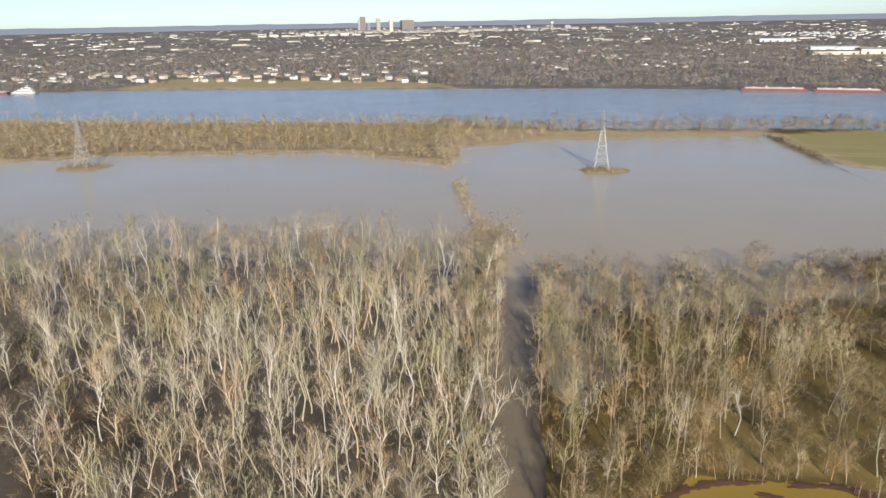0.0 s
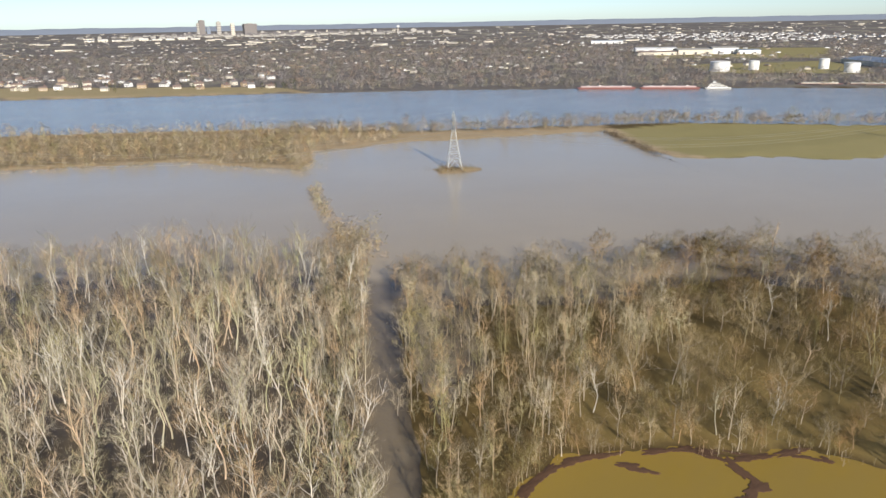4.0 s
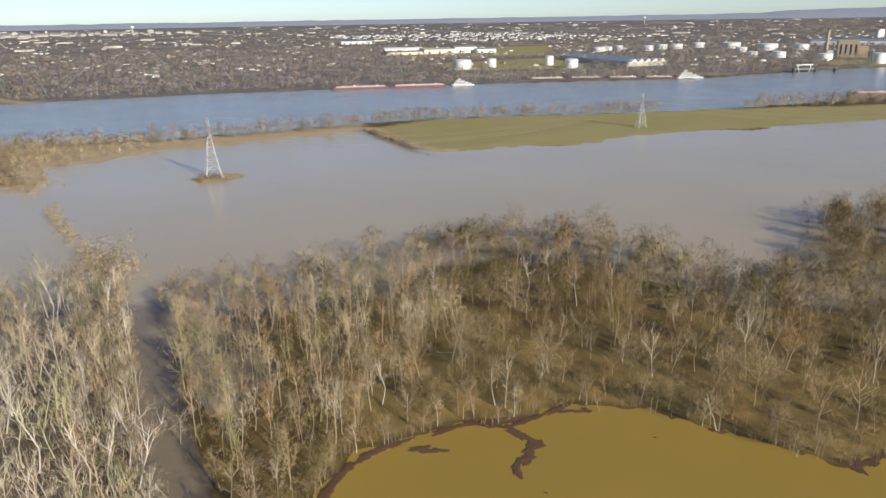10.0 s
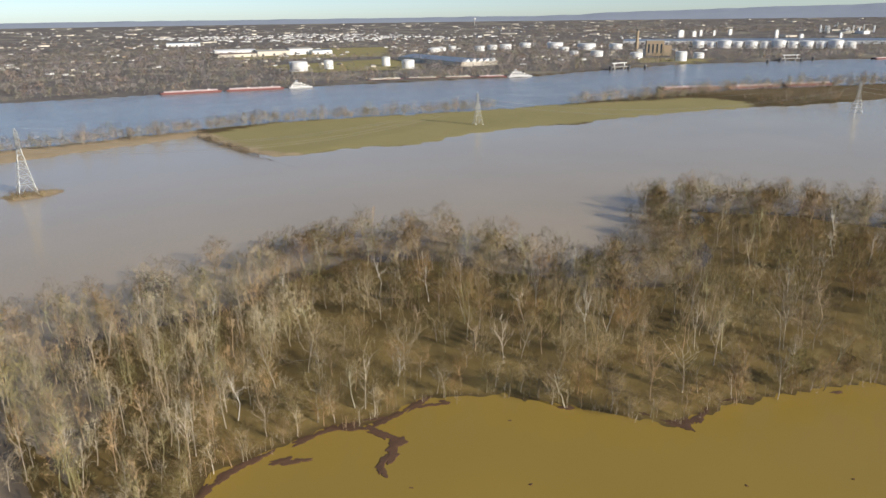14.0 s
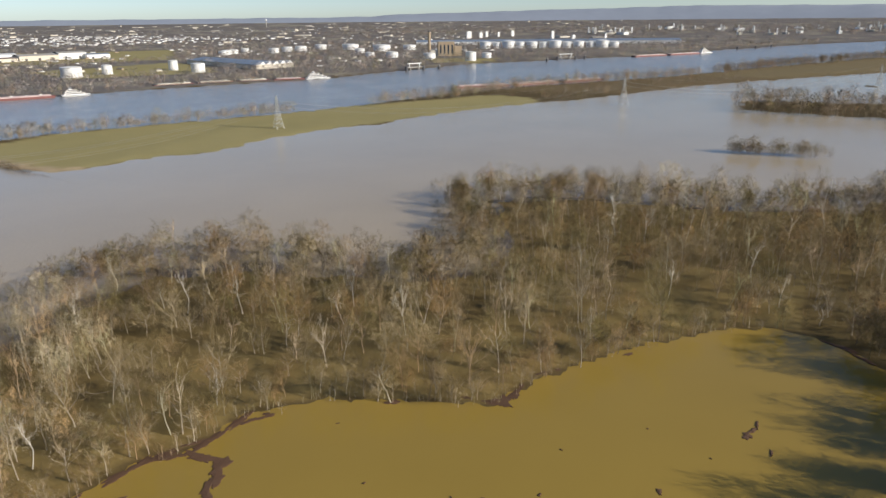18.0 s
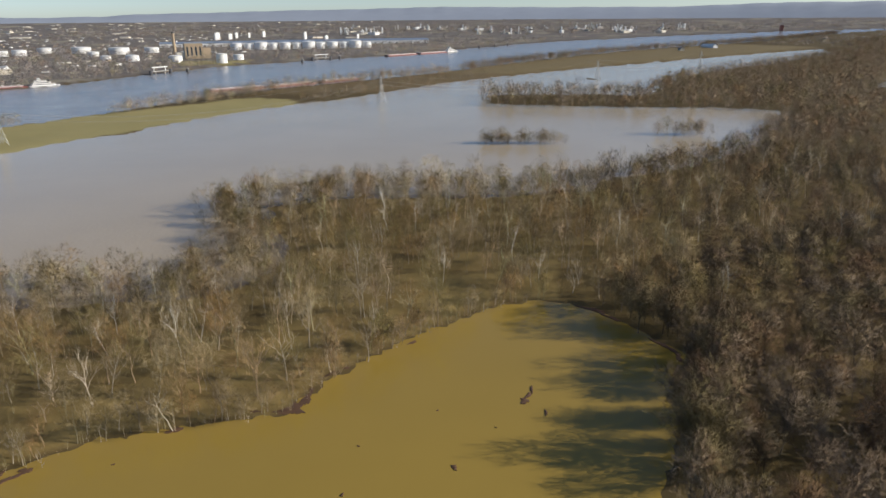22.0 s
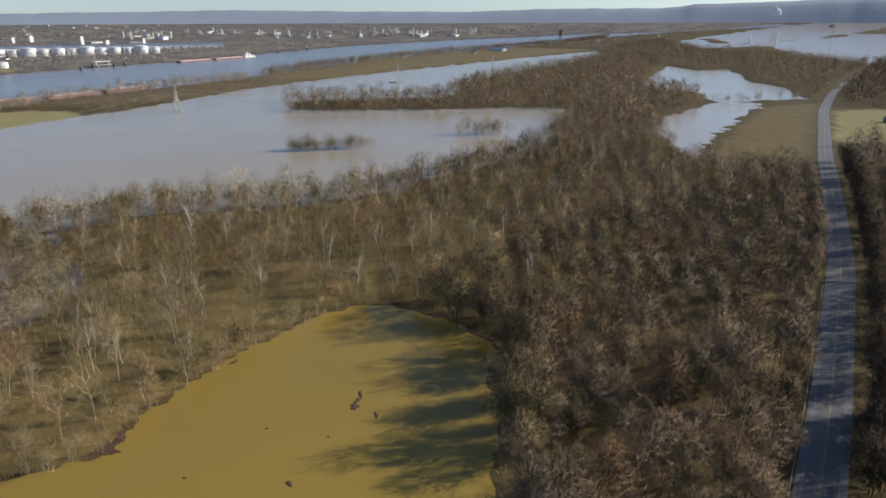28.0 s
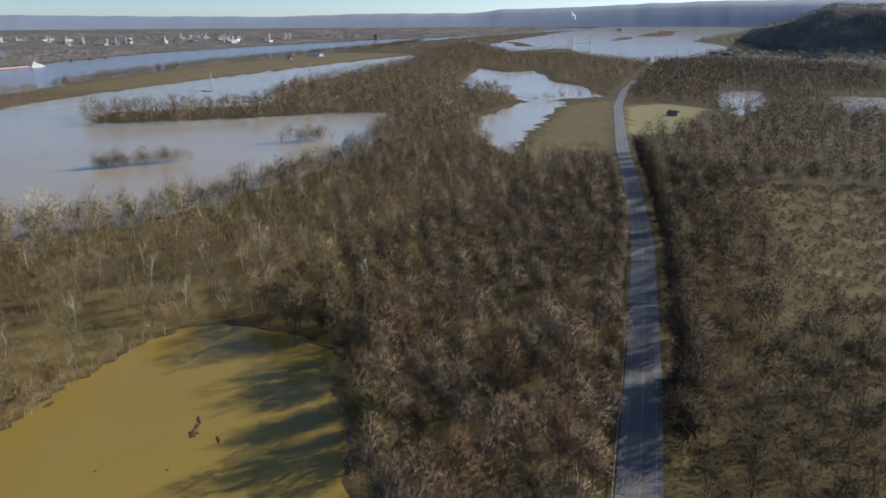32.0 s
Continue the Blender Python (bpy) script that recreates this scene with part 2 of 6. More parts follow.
def wob(x, y, size, seed=0):
    """Smooth noise, about -1 to 1."""
    rnd = np.random.RandomState(seed)
    out = 0.0
    for k in range(7):
        a, p, f = rnd.uniform(0, 6.283), rnd.uniform(0, 6.283), rnd.uniform(0.6, 2.4) / size * 6.283
        out = out + np.sin((x * math.cos(a) + y * math.sin(a)) * f + p + 1.3 * np.sin((y * math.cos(a) - x * math.sin(a)) * f * 0.7 + p * 2))
    return out / 3.5


def inside(poly, x, y):
    """Signed distance to the outline of poly, positive within."""
    x, y = np.asarray(x, float), np.asarray(y, float)
    dist, odd = np.full(x.shape, 1e18), np.zeros(x.shape, bool)
    for (ax, ay), (bx, by) in zip(poly, poly[1:] + poly[:1]):
        ex, ey = bx - ax, by - ay
        t = np.clip(((x - ax) * ex + (y - ay) * ey) / (ex * ex + ey * ey), 0, 1)
        dist = np.minimum(dist, (x - ax - t * ex) ** 2 + (y - ay - t * ey) ** 2)
        if ay != by:
            odd ^= ((ay > y) != (by > y)) & (x < ex * (y - ay) / ey + ax)
    return np.where(odd, 1, -1) * np.sqrt(dist)


LAKE_NORTH = [(-900, 600), (-351, 545), (-260, 569), (-87, 565), (-29, 523), (5, 505), (11, 576), (85, 603), (285, 610), (272, 540),
              (275, 465), (340, 453), (391, 424), (456, 433), (520, 418), (621, 387), (711, 360), (807, 315), (850, 286), (1080, 195),
              (1204, 129), (1446, -40), (1652, -205), (2115, -580), (2287, -721)]
LAKE_SOUTH = [(2030, -691), (1873, -600), (1555, -405), (1275, -200), (1060, -135), (945, -100), (952, -20), (925, 105), (830, 96), (818, -41), (825, -167),
              (800, -240), (680, -190), (560, -140), (480, -75), (440, -20), (410, 60), (395, 140), (352, 192), (300, 165), (260, 140),
              (243, 146), (217, 225), (182, 262), (104, 248), (38, 264), (28, 210), (23, 146), (14, 90), (-40, 60), (-900, 60)]
LAKE = LAKE_NORTH + LAKE_SOUTH
POND = [(40, 123), (56, 134), (71, 132.5), (87, 131), (92, 124.5), (106, 123.5), (113, 124), (121, 116), (130, 110), (135, 97), (142, 83), (148, 67), (158, 65), (172, 60), (194, 48), (225, 24),
        (238, 4), (232, -15), (218, -27), (201, -42), (182, -33), (155, -32), (129, -26), (100, -25), (60, -20), (0, 20), (-10, 80), (22, 108)]
RIVER_NEAR = [(-3000, 1100), (-900, 850), (-503, 800), (-236, 762), (8, 728), (115, 672), (383, 640), (600, 535), (690, 505), (900, 465),
              (1149, 310), (1268, 240), (1463, 165), (1922, -48), (2259, -274), (2553, -492), (3700, -1160), (5000, -2100), (9000, -5500)]
RIVER_FAR = [(12000, -7000), (5535, -2600), (4479, -1219), (3551, -420), (2832, 80), (2191, 356), (1842, 485), (1481, 700), (1419, 735), (1200, 768), (983, 793),
             (707, 920), (593, 961), (267, 1067), (-5, 1120), (-507, 1189), (-742, 1190), (-3000, 1600)]
RIVER = RIVER_NEAR + RIVER_FAR
BAY_A = [(694, -288), (605, -259), (499, -242), (600, -309), (684, -372), (838, -489), (846, -430), (733, -326)]
BAY_B = [(1098, -425), (1565, -667), (1387, -652), (1423, -754), (1125, -625), (1024, -629), (874, -563), (846, -432), (959, -464)]
BAY_C = [(842, -742), (868, -841), (733, -740), (627, -592), (680, -610)]
BAY_D = [(762, -846), (700, -930), (576, -760), (600, -730)]
FAR_FLOOD = [(2971, -1284), (3817, -1809), (7064, -4028), (20615, -13853), (60000, -43500), (48000, -39400), (26171, -21189), (10370, -9323), (7347, -6971),
             (4902, -4360), (3292, -2682), (2245, -2063), (1605, -1271), (1547, -1137), (1936, -1190), (2559, -1465), (2357, -1120)]
WATERS = [LAKE, RIVER, BAY_A, BAY_B, BAY_C, BAY_D, FAR_FLOOD, POND]
NORTH_BRUSH = [(-700, 830), (-503, 792), (-236, 754), (8, 720), (115, 664), (80, 612), (11, 582), (5, 512), (-29, 528), (-87, 570), (-260, 574), (-351, 550), (-700, 575)]
FIELD = [(285, 612), (275, 465), (340, 450), (391, 420), (520, 414), (621, 383), (790, 315), (850, 345), (850, 410), (780, 445), (690, 505), (600, 535), (383, 632)]
RIVER_STRIP = [(900, 465), (1149, 310), (1463, 165), (1922, -48), (2259, -274), (2553, -492), (2287, -721), (2115, -580), (1652, -205), (1446, -40), (1204, 129), (940, 250)]
BROWN_FIELD = [(506, -261), (630, -345), (790, -463), (819, -553), (491, -335)]
GREEN_FIELD = [(551, -391), (745, -522), (760, -585), (690, -600), (611, -506), (548, -446)]
CLEARING = [(353, -334), (332, -365), (305, -412), (200, -330), (150, -231), (170, -205), (239, -266)]
FAR_FIELDS = [[(760, 1180), (830, 1420), (1180, 1400), (1060, 1140), (980, 1050)], [(900, 1700), (1300, 2300), (1700, 2000), (1250, 1500)],
              [(1380, 800), (1520, 900), (1600, 740), (1480, 710)], [(-560, 1193), (-520, 1400), (-380, 1350), (-123, 1265), (-20, 1215), (20, 1122)]]
ROAD = [(20, -30), (104, -88), (141, -116), (189, -150), (252, -195), (349, -257), (494, -346), (602, -416), (750, -512), (920, -636), (1122, -800), (1358, -1002), (1630, -1222), (1850, -1380)]


# low islets in the flood: two ends and a radius
ISLETS = [(101, 474, 114, 473, 11), (-281, 518, -265, 518, 12), (1180, -48, 1184, -40, 9), (560, 400, 590, 395, 6),
          (4500, -3300, 6500, -5000, 90), (3600, -2400, 4200, -2900, 40), (2900, -1450, 3500, -1700, 30)]


def flood_depth(x, y):
    """How far within water, in metres, negative on land."""
    D = np.hypot(x, y)
    near = np.clip(D / 400, 0.35, 6)
    px, py = x + wob(x, y, 40, 1) * 5 * near * 0.6, y + wob(x, y, 40, 2) * 5 * near * 0.6
    best = np.full(np.shape(x), -1e9)
    for k, w in enumerate(WATERS[:-1]):
        creep = np.where((x > 30) & (y > -20) & (D < 520), np.clip(-inside(POND, x, y) - 25, 0, 26), 0) if k == 0 else 0
        best = np.maximum(best, inside(w, px, py) + creep)
    for ax, ay, bx, by, r in ISLETS:
        ex, ey = bx - ax, by - ay
        t = np.clip(((x - ax) * ex + (y - ay) * ey) / max(ex * ex + ey * ey, 1e-9), 0, 1)
        best = np.minimum(best, np.hypot(px - ax - t * ex, py - ay - t * ey) - r)
    qx, qy = x + wob(x, y, 14, 3) * 1.6, y + wob(x, y, 14, 4) * 1.6
    return np.maximum(best, inside(POND, qx, qy))


def height(x, y):
    """Ground height on the map, before the rise towards the horizon."""
    x, y = np.asarray(x, float), np.asarray(y, float)
    d = flood_depth(x, y)
    D = np.hypot(x, y)
    flat = np.maximum(0.35 + 0.25 * wob(x, y, 60, 5) + 0.12 * wob(x, y, 14, 6), 0.12)
    high = np.clip((D - 900) / 600, 0, 1) * 3.0
    rise = np.where(d > 0, -np.minimum(d * 0.12, 2.0), np.minimum(-d * 0.12, 1) * (flat + high))
    road = np.full(x.shape, 1e9)
    for (ax, ay), (bx, by) in zip(ROAD, ROAD[1:]):
        ex, ey = bx - ax, by - ay
        t = np.clip(((x - ax) * ex + (y - ay) * ey) / (ex * ex + ey * ey), 0, 1)
        road = np.minimum(road, np.hypot(x - ax - t * ex, y - ay - t * ey))
    bank = np.clip((13 - road) / 6, 0, 1)
    return rise * (1 - bank) + 1.4 * bank


# wooded hill beyond the flooded plain and the ridge on the horizon
def hills(x, y):
    D = np.maximum(np.hypot(x, y), 1)
    az = np.degrees(np.arctan2(x, y))
    tall = np.interp(az, [132.6, 133.5, 135.6, 137, 138.1, 141.2, 150, 165], [0, 60, 92, 120, 146, 141, 150, 60])
    foot = np.interp(az, [128, 132.5, 134.5, 137, 145], [4300, 3700, 2700, 2350, 2250])
    climb = np.clip((D - foot) / 600, 0, 1)
    return tall * climb * climb * (3 - 2 * climb) * np.clip((9000 - D) / 2000, 0, 1) * (1 + 0.03 * wob(x, y, 260, 8))


AZ = np.concatenate([np.arange(-40, 156, 0.5), np.arange(156, 320, 4.0)])
RAD = [0.02]
while RAD[-1] < 4900:
    RAD.append(RAD[-1] + max(2.6, RAD[-1] * (0.011 if 350 < RAD[-1] < 1250 else 0.019)))
RAD = np.array(RAD)
GA, GR = np.meshgrid(np.radians(AZ), RAD)
MAPX, MAPY = np.sin(GA) * unsqueeze(GR), np.cos(GA) * unsqueeze(GR)
MAPD = np.hypot(MAPX, MAPY)
NA, NR = len(AZ), len(RAD)


def sheet(name, z, pick=None, material=None):
    """A sheet over the whole plan, or over its cells that pick names; z is a height on the map."""
    bx, by, bz, s = spot(MAPX, MAPY, z)
    co = np.stack([bx, by, bz], -1).reshape(-1, 3)
    i, j = np.meshgrid(np.arange(NR - 1), np.arange(NA), indexing="ij")
    k = (j + 1) % NA
    quads = np.stack([i * NA + j, (i + 1) * NA + j, (i + 1) * NA + k, i * NA + k], -1).reshape(-1, 4)
    if pick is not None:
        hit = pick.reshape(-1)
        quads = quads[hit[quads].any(1)]
    used = np.unique(quads)
    back = np.zeros(len(co), int)
    back[used] = np.arange(len(used))
    me = bpy.data.meshes.new(name)
    me.from_pydata(co[used].tolist(), [], back[quads][:, ::-1].tolist())
    me.materials.append(material)
    me.shade_smooth()
    me.update()
    return new(name, me), used


DEPTH = flood_depth(MAPX, MAPY)
GROUND_Z = height(MAPX, MAPY) + hills(MAPX, MAPY)
ground, kept = sheet("ground", GROUND_Z, None, M_GROUND)
tagged(ground, "flat river-bottom land with leaf litter and winter grass", "ground", kind="structure")


def soft(d, width):
    return np.clip(d / width + 0.5, 0, 1)


zone = np.zeros((NR, NA, 4))
wx, wy = MAPX + 5 * wob(MAPX, MAPY, 30, 11), MAPY + 5 * wob(MAPX, MAPY, 30, 12)
for poly in [FIELD, GREEN_FIELD] + FAR_FIELDS:
    zone[..., 0] = np.maximum(zone[..., 0], (0.8 if poly is GREEN_FIELD else 1.0) * soft(inside(poly, wx, wy), 6))
shore = np.clip(1 - np.abs(-DEPTH - 7) / 11, 0, 1) * (MAPD > 420) * (MAPD < 2500) * (MAPY > 150) * (MAPX < 300)
zone[..., 1] = np.maximum(soft(inside(BROWN_FIELD, wx, wy), 6) * 0.04, np.clip(shore * 1.4, 0, 1))
open_bank = np.clip(1 + inside(POND, MAPX, MAPY) / 75, 0, 1) * (MAPX > 60) * (MAPY > 0) * (DEPTH < 0)
zone[..., 1] = np.maximum(zone[..., 1], 0.05 * open_bank)
zone[..., 0] = np.maximum(zone[..., 0], open_bank * np.clip(0.2 + 0.3 * wob(MAPX, MAPY, 35, 17), 0, 0.5))
zone[..., 3] = np.maximum(0.75 * open_bank, np.where(MAPY > -20, 0.25, 0.2) * (MAPD < 480) * (MAPX > 20))
zone[..., 3] = np.maximum(zone[..., 3], 0.25 * soft(inside(CLEARING, wx, wy), 8))
zone[..., 3] = np.maximum(zone[..., 3], 0.12 * soft(inside(BROWN_FIELD, wx, wy), 6))
zone[..., 1] = np.maximum(zone[..., 1], 0.5 * soft(inside(FAR_FIELDS[3], wx, wy), 6))
zone[..., 0] = np.maximum(zone[..., 0], soft(inside(CLEARING, wx, wy), 8) * np.clip(wob(MAPX, MAPY, 45, 14) * 1.2 - 0.6, 0, 0.35))
zone[..., 0] = np.maximum(zone[..., 0], soft(inside(BROWN_FIELD, wx, wy), 6) * 0.15)
zone[..., 0] = np.maximum(zone[..., 0], 0.2 * soft(inside(RIVER_STRIP, wx, wy), 30) * (MAPX > 1250))
zone[..., 1] = np.maximum(zone[..., 1], 0.16 * soft(inside(RIVER_STRIP, wx, wy), 30))
zone[..., 1] = np.maximum(zone[..., 1], 0.95 * soft(inside([(0, 585), (85, 598), (290, 604), (290, 634), (115, 668), (-10, 700)], wx, wy), 8))
zone[..., 1] = np.maximum(zone[..., 1], 0.5 * soft(inside(NORTH_BRUSH, wx, wy), 10))
north = (MAPY > np.interp(MAPX, [p[0] for p in RIVER_FAR][::-1], [p[1] for p in RIVER_FAR][::-1])).astype(float)
# the hill takes the grey town tone too, as painted haze
zone[..., 2] = np.maximum(north * (1 - zone[..., 0]), 0.75 * np.clip(hills(MAPX, MAPY) / 20, 0, 1))
wet = np.clip(1.6 + inside(POND, MAPX, MAPY) / 3.0, 0, 1) * (DEPTH < 0.5)  # sodden litter along the pond
zone[..., 0] *= 1 - wet
zone[..., 1] *= 1 - wet
zone[..., 3] *= 1 - wet
layer = ground.data.attributes.new("zone", "FLOAT_COLOR", "POINT")
layer.data.foreach_set("color", zone.reshape(-1, 4)[kept].astype(np.float32).ravel())

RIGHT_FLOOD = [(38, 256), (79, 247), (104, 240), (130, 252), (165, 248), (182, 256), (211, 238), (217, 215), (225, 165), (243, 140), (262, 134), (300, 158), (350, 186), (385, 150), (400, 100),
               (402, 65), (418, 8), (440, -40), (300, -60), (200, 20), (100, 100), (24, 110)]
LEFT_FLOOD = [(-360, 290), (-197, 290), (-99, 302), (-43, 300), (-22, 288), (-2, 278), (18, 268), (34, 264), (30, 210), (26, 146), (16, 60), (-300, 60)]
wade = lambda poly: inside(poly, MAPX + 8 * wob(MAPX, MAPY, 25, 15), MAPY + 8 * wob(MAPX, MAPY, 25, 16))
# dark water among trees, the crowns' shade put into its colour
wood_shade = np.clip(np.maximum(wade(LEFT_FLOOD) + 3, wade(RIGHT_FLOOD) - 10) / 14 + 0.5, 0, 1)
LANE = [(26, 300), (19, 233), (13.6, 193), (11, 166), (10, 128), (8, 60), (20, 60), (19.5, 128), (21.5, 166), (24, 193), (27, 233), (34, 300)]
wood_shade *= 1 - 0.35 * soft(inside(LANE, MAPX, MAPY), 5)
near_pond = inside(POND, MAPX, MAPY) > -12
in_river = inside(RIVER, MAPX, MAPY) > -np.clip(MAPD * 0.02, 8, 60)
level = np.zeros_like(MAPX)
pond, _ = sheet("pond_water", level, near_pond, M_POND)
river, _ = sheet("river_water", level + 0.01, in_river & (DEPTH > -60), M_RIVER)
flood, kept = sheet("flood_water", level - 0.01, ~near_pond & ~in_river & ((DEPTH > -60) | (wood_shade > 0.5)), M_FLOOD)
layer = flood.data.attributes.new("wood_shade", "FLOAT", "POINT")
layer.data.foreach_set("value", wood_shade.reshape(-1)[kept].astype(np.float32))
tagged(pond, "still yellow-brown muddy pond among trees", "water", kind="structure")
tagged(river, "wide wind-rippled river reflecting blue sky", "water", kind="structure")
tagged(flood, "grey-brown flood water over low fields and woods", "water", kind="structure")

# the wooded ridge on the horizon, its haze painted in as blue-grey
RIDGE_AZ = [-60, 20, 45, 53, 55, 57, 60, 63, 68, 72, 80, 92, 97, 105, 112, 113.5, 114.5, 120, 126, 130, 141, 160, 180]
RIDGE_EL = [0.05, 0.03, 0.03, 0.05, 0.08, 0.2, 0.28, 0.3, 0.42, 0.48, 0.62, 0.5, 0.5, 0.68, 0.7, 0.78, 0.92, 1.08, 1.3, 1.4, 1.47, 1.3, 0.6]
az = np.arange(-60, 180, 0.35)
top = 100 + 4790 * np.tan(np.radians(np.interp(az, RIDGE_AZ, RIDGE_EL) + 0.025 * wob(az * 10, az, 30, 31)))
rows = []
for d, f in ((4380, 0.0), (4500, 0.35), (4620, 0.7), (4790, 1.0), (4870, 0.8)):
    foot = 100 * (1 - d / float(unsqueeze(d))) - 4
    z = foot + (top - foot) * f * (1 + 0.05 * (1 - f) * wob(az * 12, az * 0 + d, 25, 32))
    rows.append(np.stack([np.sin(np.radians(az)) * d, np.cos(np.radians(az)) * d, z], -1))
n = len(az)
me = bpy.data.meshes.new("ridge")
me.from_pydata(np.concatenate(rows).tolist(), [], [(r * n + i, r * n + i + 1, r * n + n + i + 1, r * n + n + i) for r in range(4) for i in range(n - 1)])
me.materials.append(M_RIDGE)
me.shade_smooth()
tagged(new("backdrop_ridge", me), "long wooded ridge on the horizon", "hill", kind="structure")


# ---- things: helpers ----
def part(name, bm, material, parent, label=""):
    """Links a bmesh as one mesh object under a thing or a part."""
    me = bpy.data.meshes.new(name)
    bm.to_mesh(me)
    bm.free()
    me.materials.append(material)
    ob = new(name, me)
    ob.parent = parent
    if label:
        ob["label"] = label
    return ob


def thing(name, label, category, group="", at=(0, 0, 0), turn=0.0, size=1.0):
    ob = new(name)
    ob.empty_display_size = 0.3
    ob.matrix_basis = Matrix.LocRotScale(at, Euler((0, 0, radians(turn))), (size, size, size))
    return tagged(ob, label, category, group)


# ---- bare trees: each kind is a wood skeleton and a crown of single twigs ----
class Wood:
    """Collects triangles with their normals: material 0 is bark, 1 is twigs, which are shaded by the roundness of their crown."""

    def __init__(self, seed):
        self.v, self.f, self.m, self.n, self.rnd = [], [], [], [], np.random.RandomState(seed)

    def tube(self, pts, radii, sides, m=0):
        base = len(self.v)
        for p, r in zip(pts, radii):
            for k in range(sides):
                a = 6.2832 * k / sides
                self.v.append((p[0] + r * math.cos(a), p[1] + r * math.sin(a), p[2]))
                self.n.append((math.cos(a), math.sin(a), 0.0))
        for i in range(len(pts) - 1):
            for k in range(sides):
                a, b = base + i * sides + k, base + i * sides + (k + 1) % sides
                self.f += [(a, b, b + sides), (a, b + sides, a + sides)]
                self.m += [m, m]

    def limb(self, start, way, length, r, n, sides, up=0.25, wild=0.25):
        pts, p, w = [np.array(start)], np.array(start, float), np.array(way, float)
        for i in range(n):
            w = w + self.rnd.normal(0, wild, 3) + (0, 0, up)
            w /= np.linalg.norm(w)
            p = p + w * length / n
            pts.append(p.copy())
        self.tube(pts, np.linspace(r, r * 0.25, n + 1), sides)
        return pts

    def twig(self, p, way, length, width, out, m=1):
        """A thin flat twig; out is the way from the crown's middle, for its shading."""
        way = np.array(way) / np.linalg.norm(way)
        side = np.cross(way, self.rnd.normal(0, 0.5, 3) + out)
        side *= width / max(np.linalg.norm(side), 1e-6)
        base = len(self.v)
        p = np.array(p)
        ends = [tuple(p - side), tuple(p + side)]
        face = np.cross(side, way)
        self.v += (ends if np.dot(face, out) > 0 else ends[::-1]) + [tuple(p + way * length)]
        shade = np.array(out) + self.rnd.normal(0, 0.16, 3) + (0, 0, 0.15)
        self.n += [tuple(shade / max(np.linalg.norm(shade), 1e-6))] * 3
        self.f.append((base, base + 1, base + 2))
        self.m.append(m)

    def arrays(self):
        return np.array(self.v), np.array(self.f), np.array(self.m), np.array(self.n)


def unit(v):
    return np.array(v) / max(np.linalg.norm(v), 1e-6)


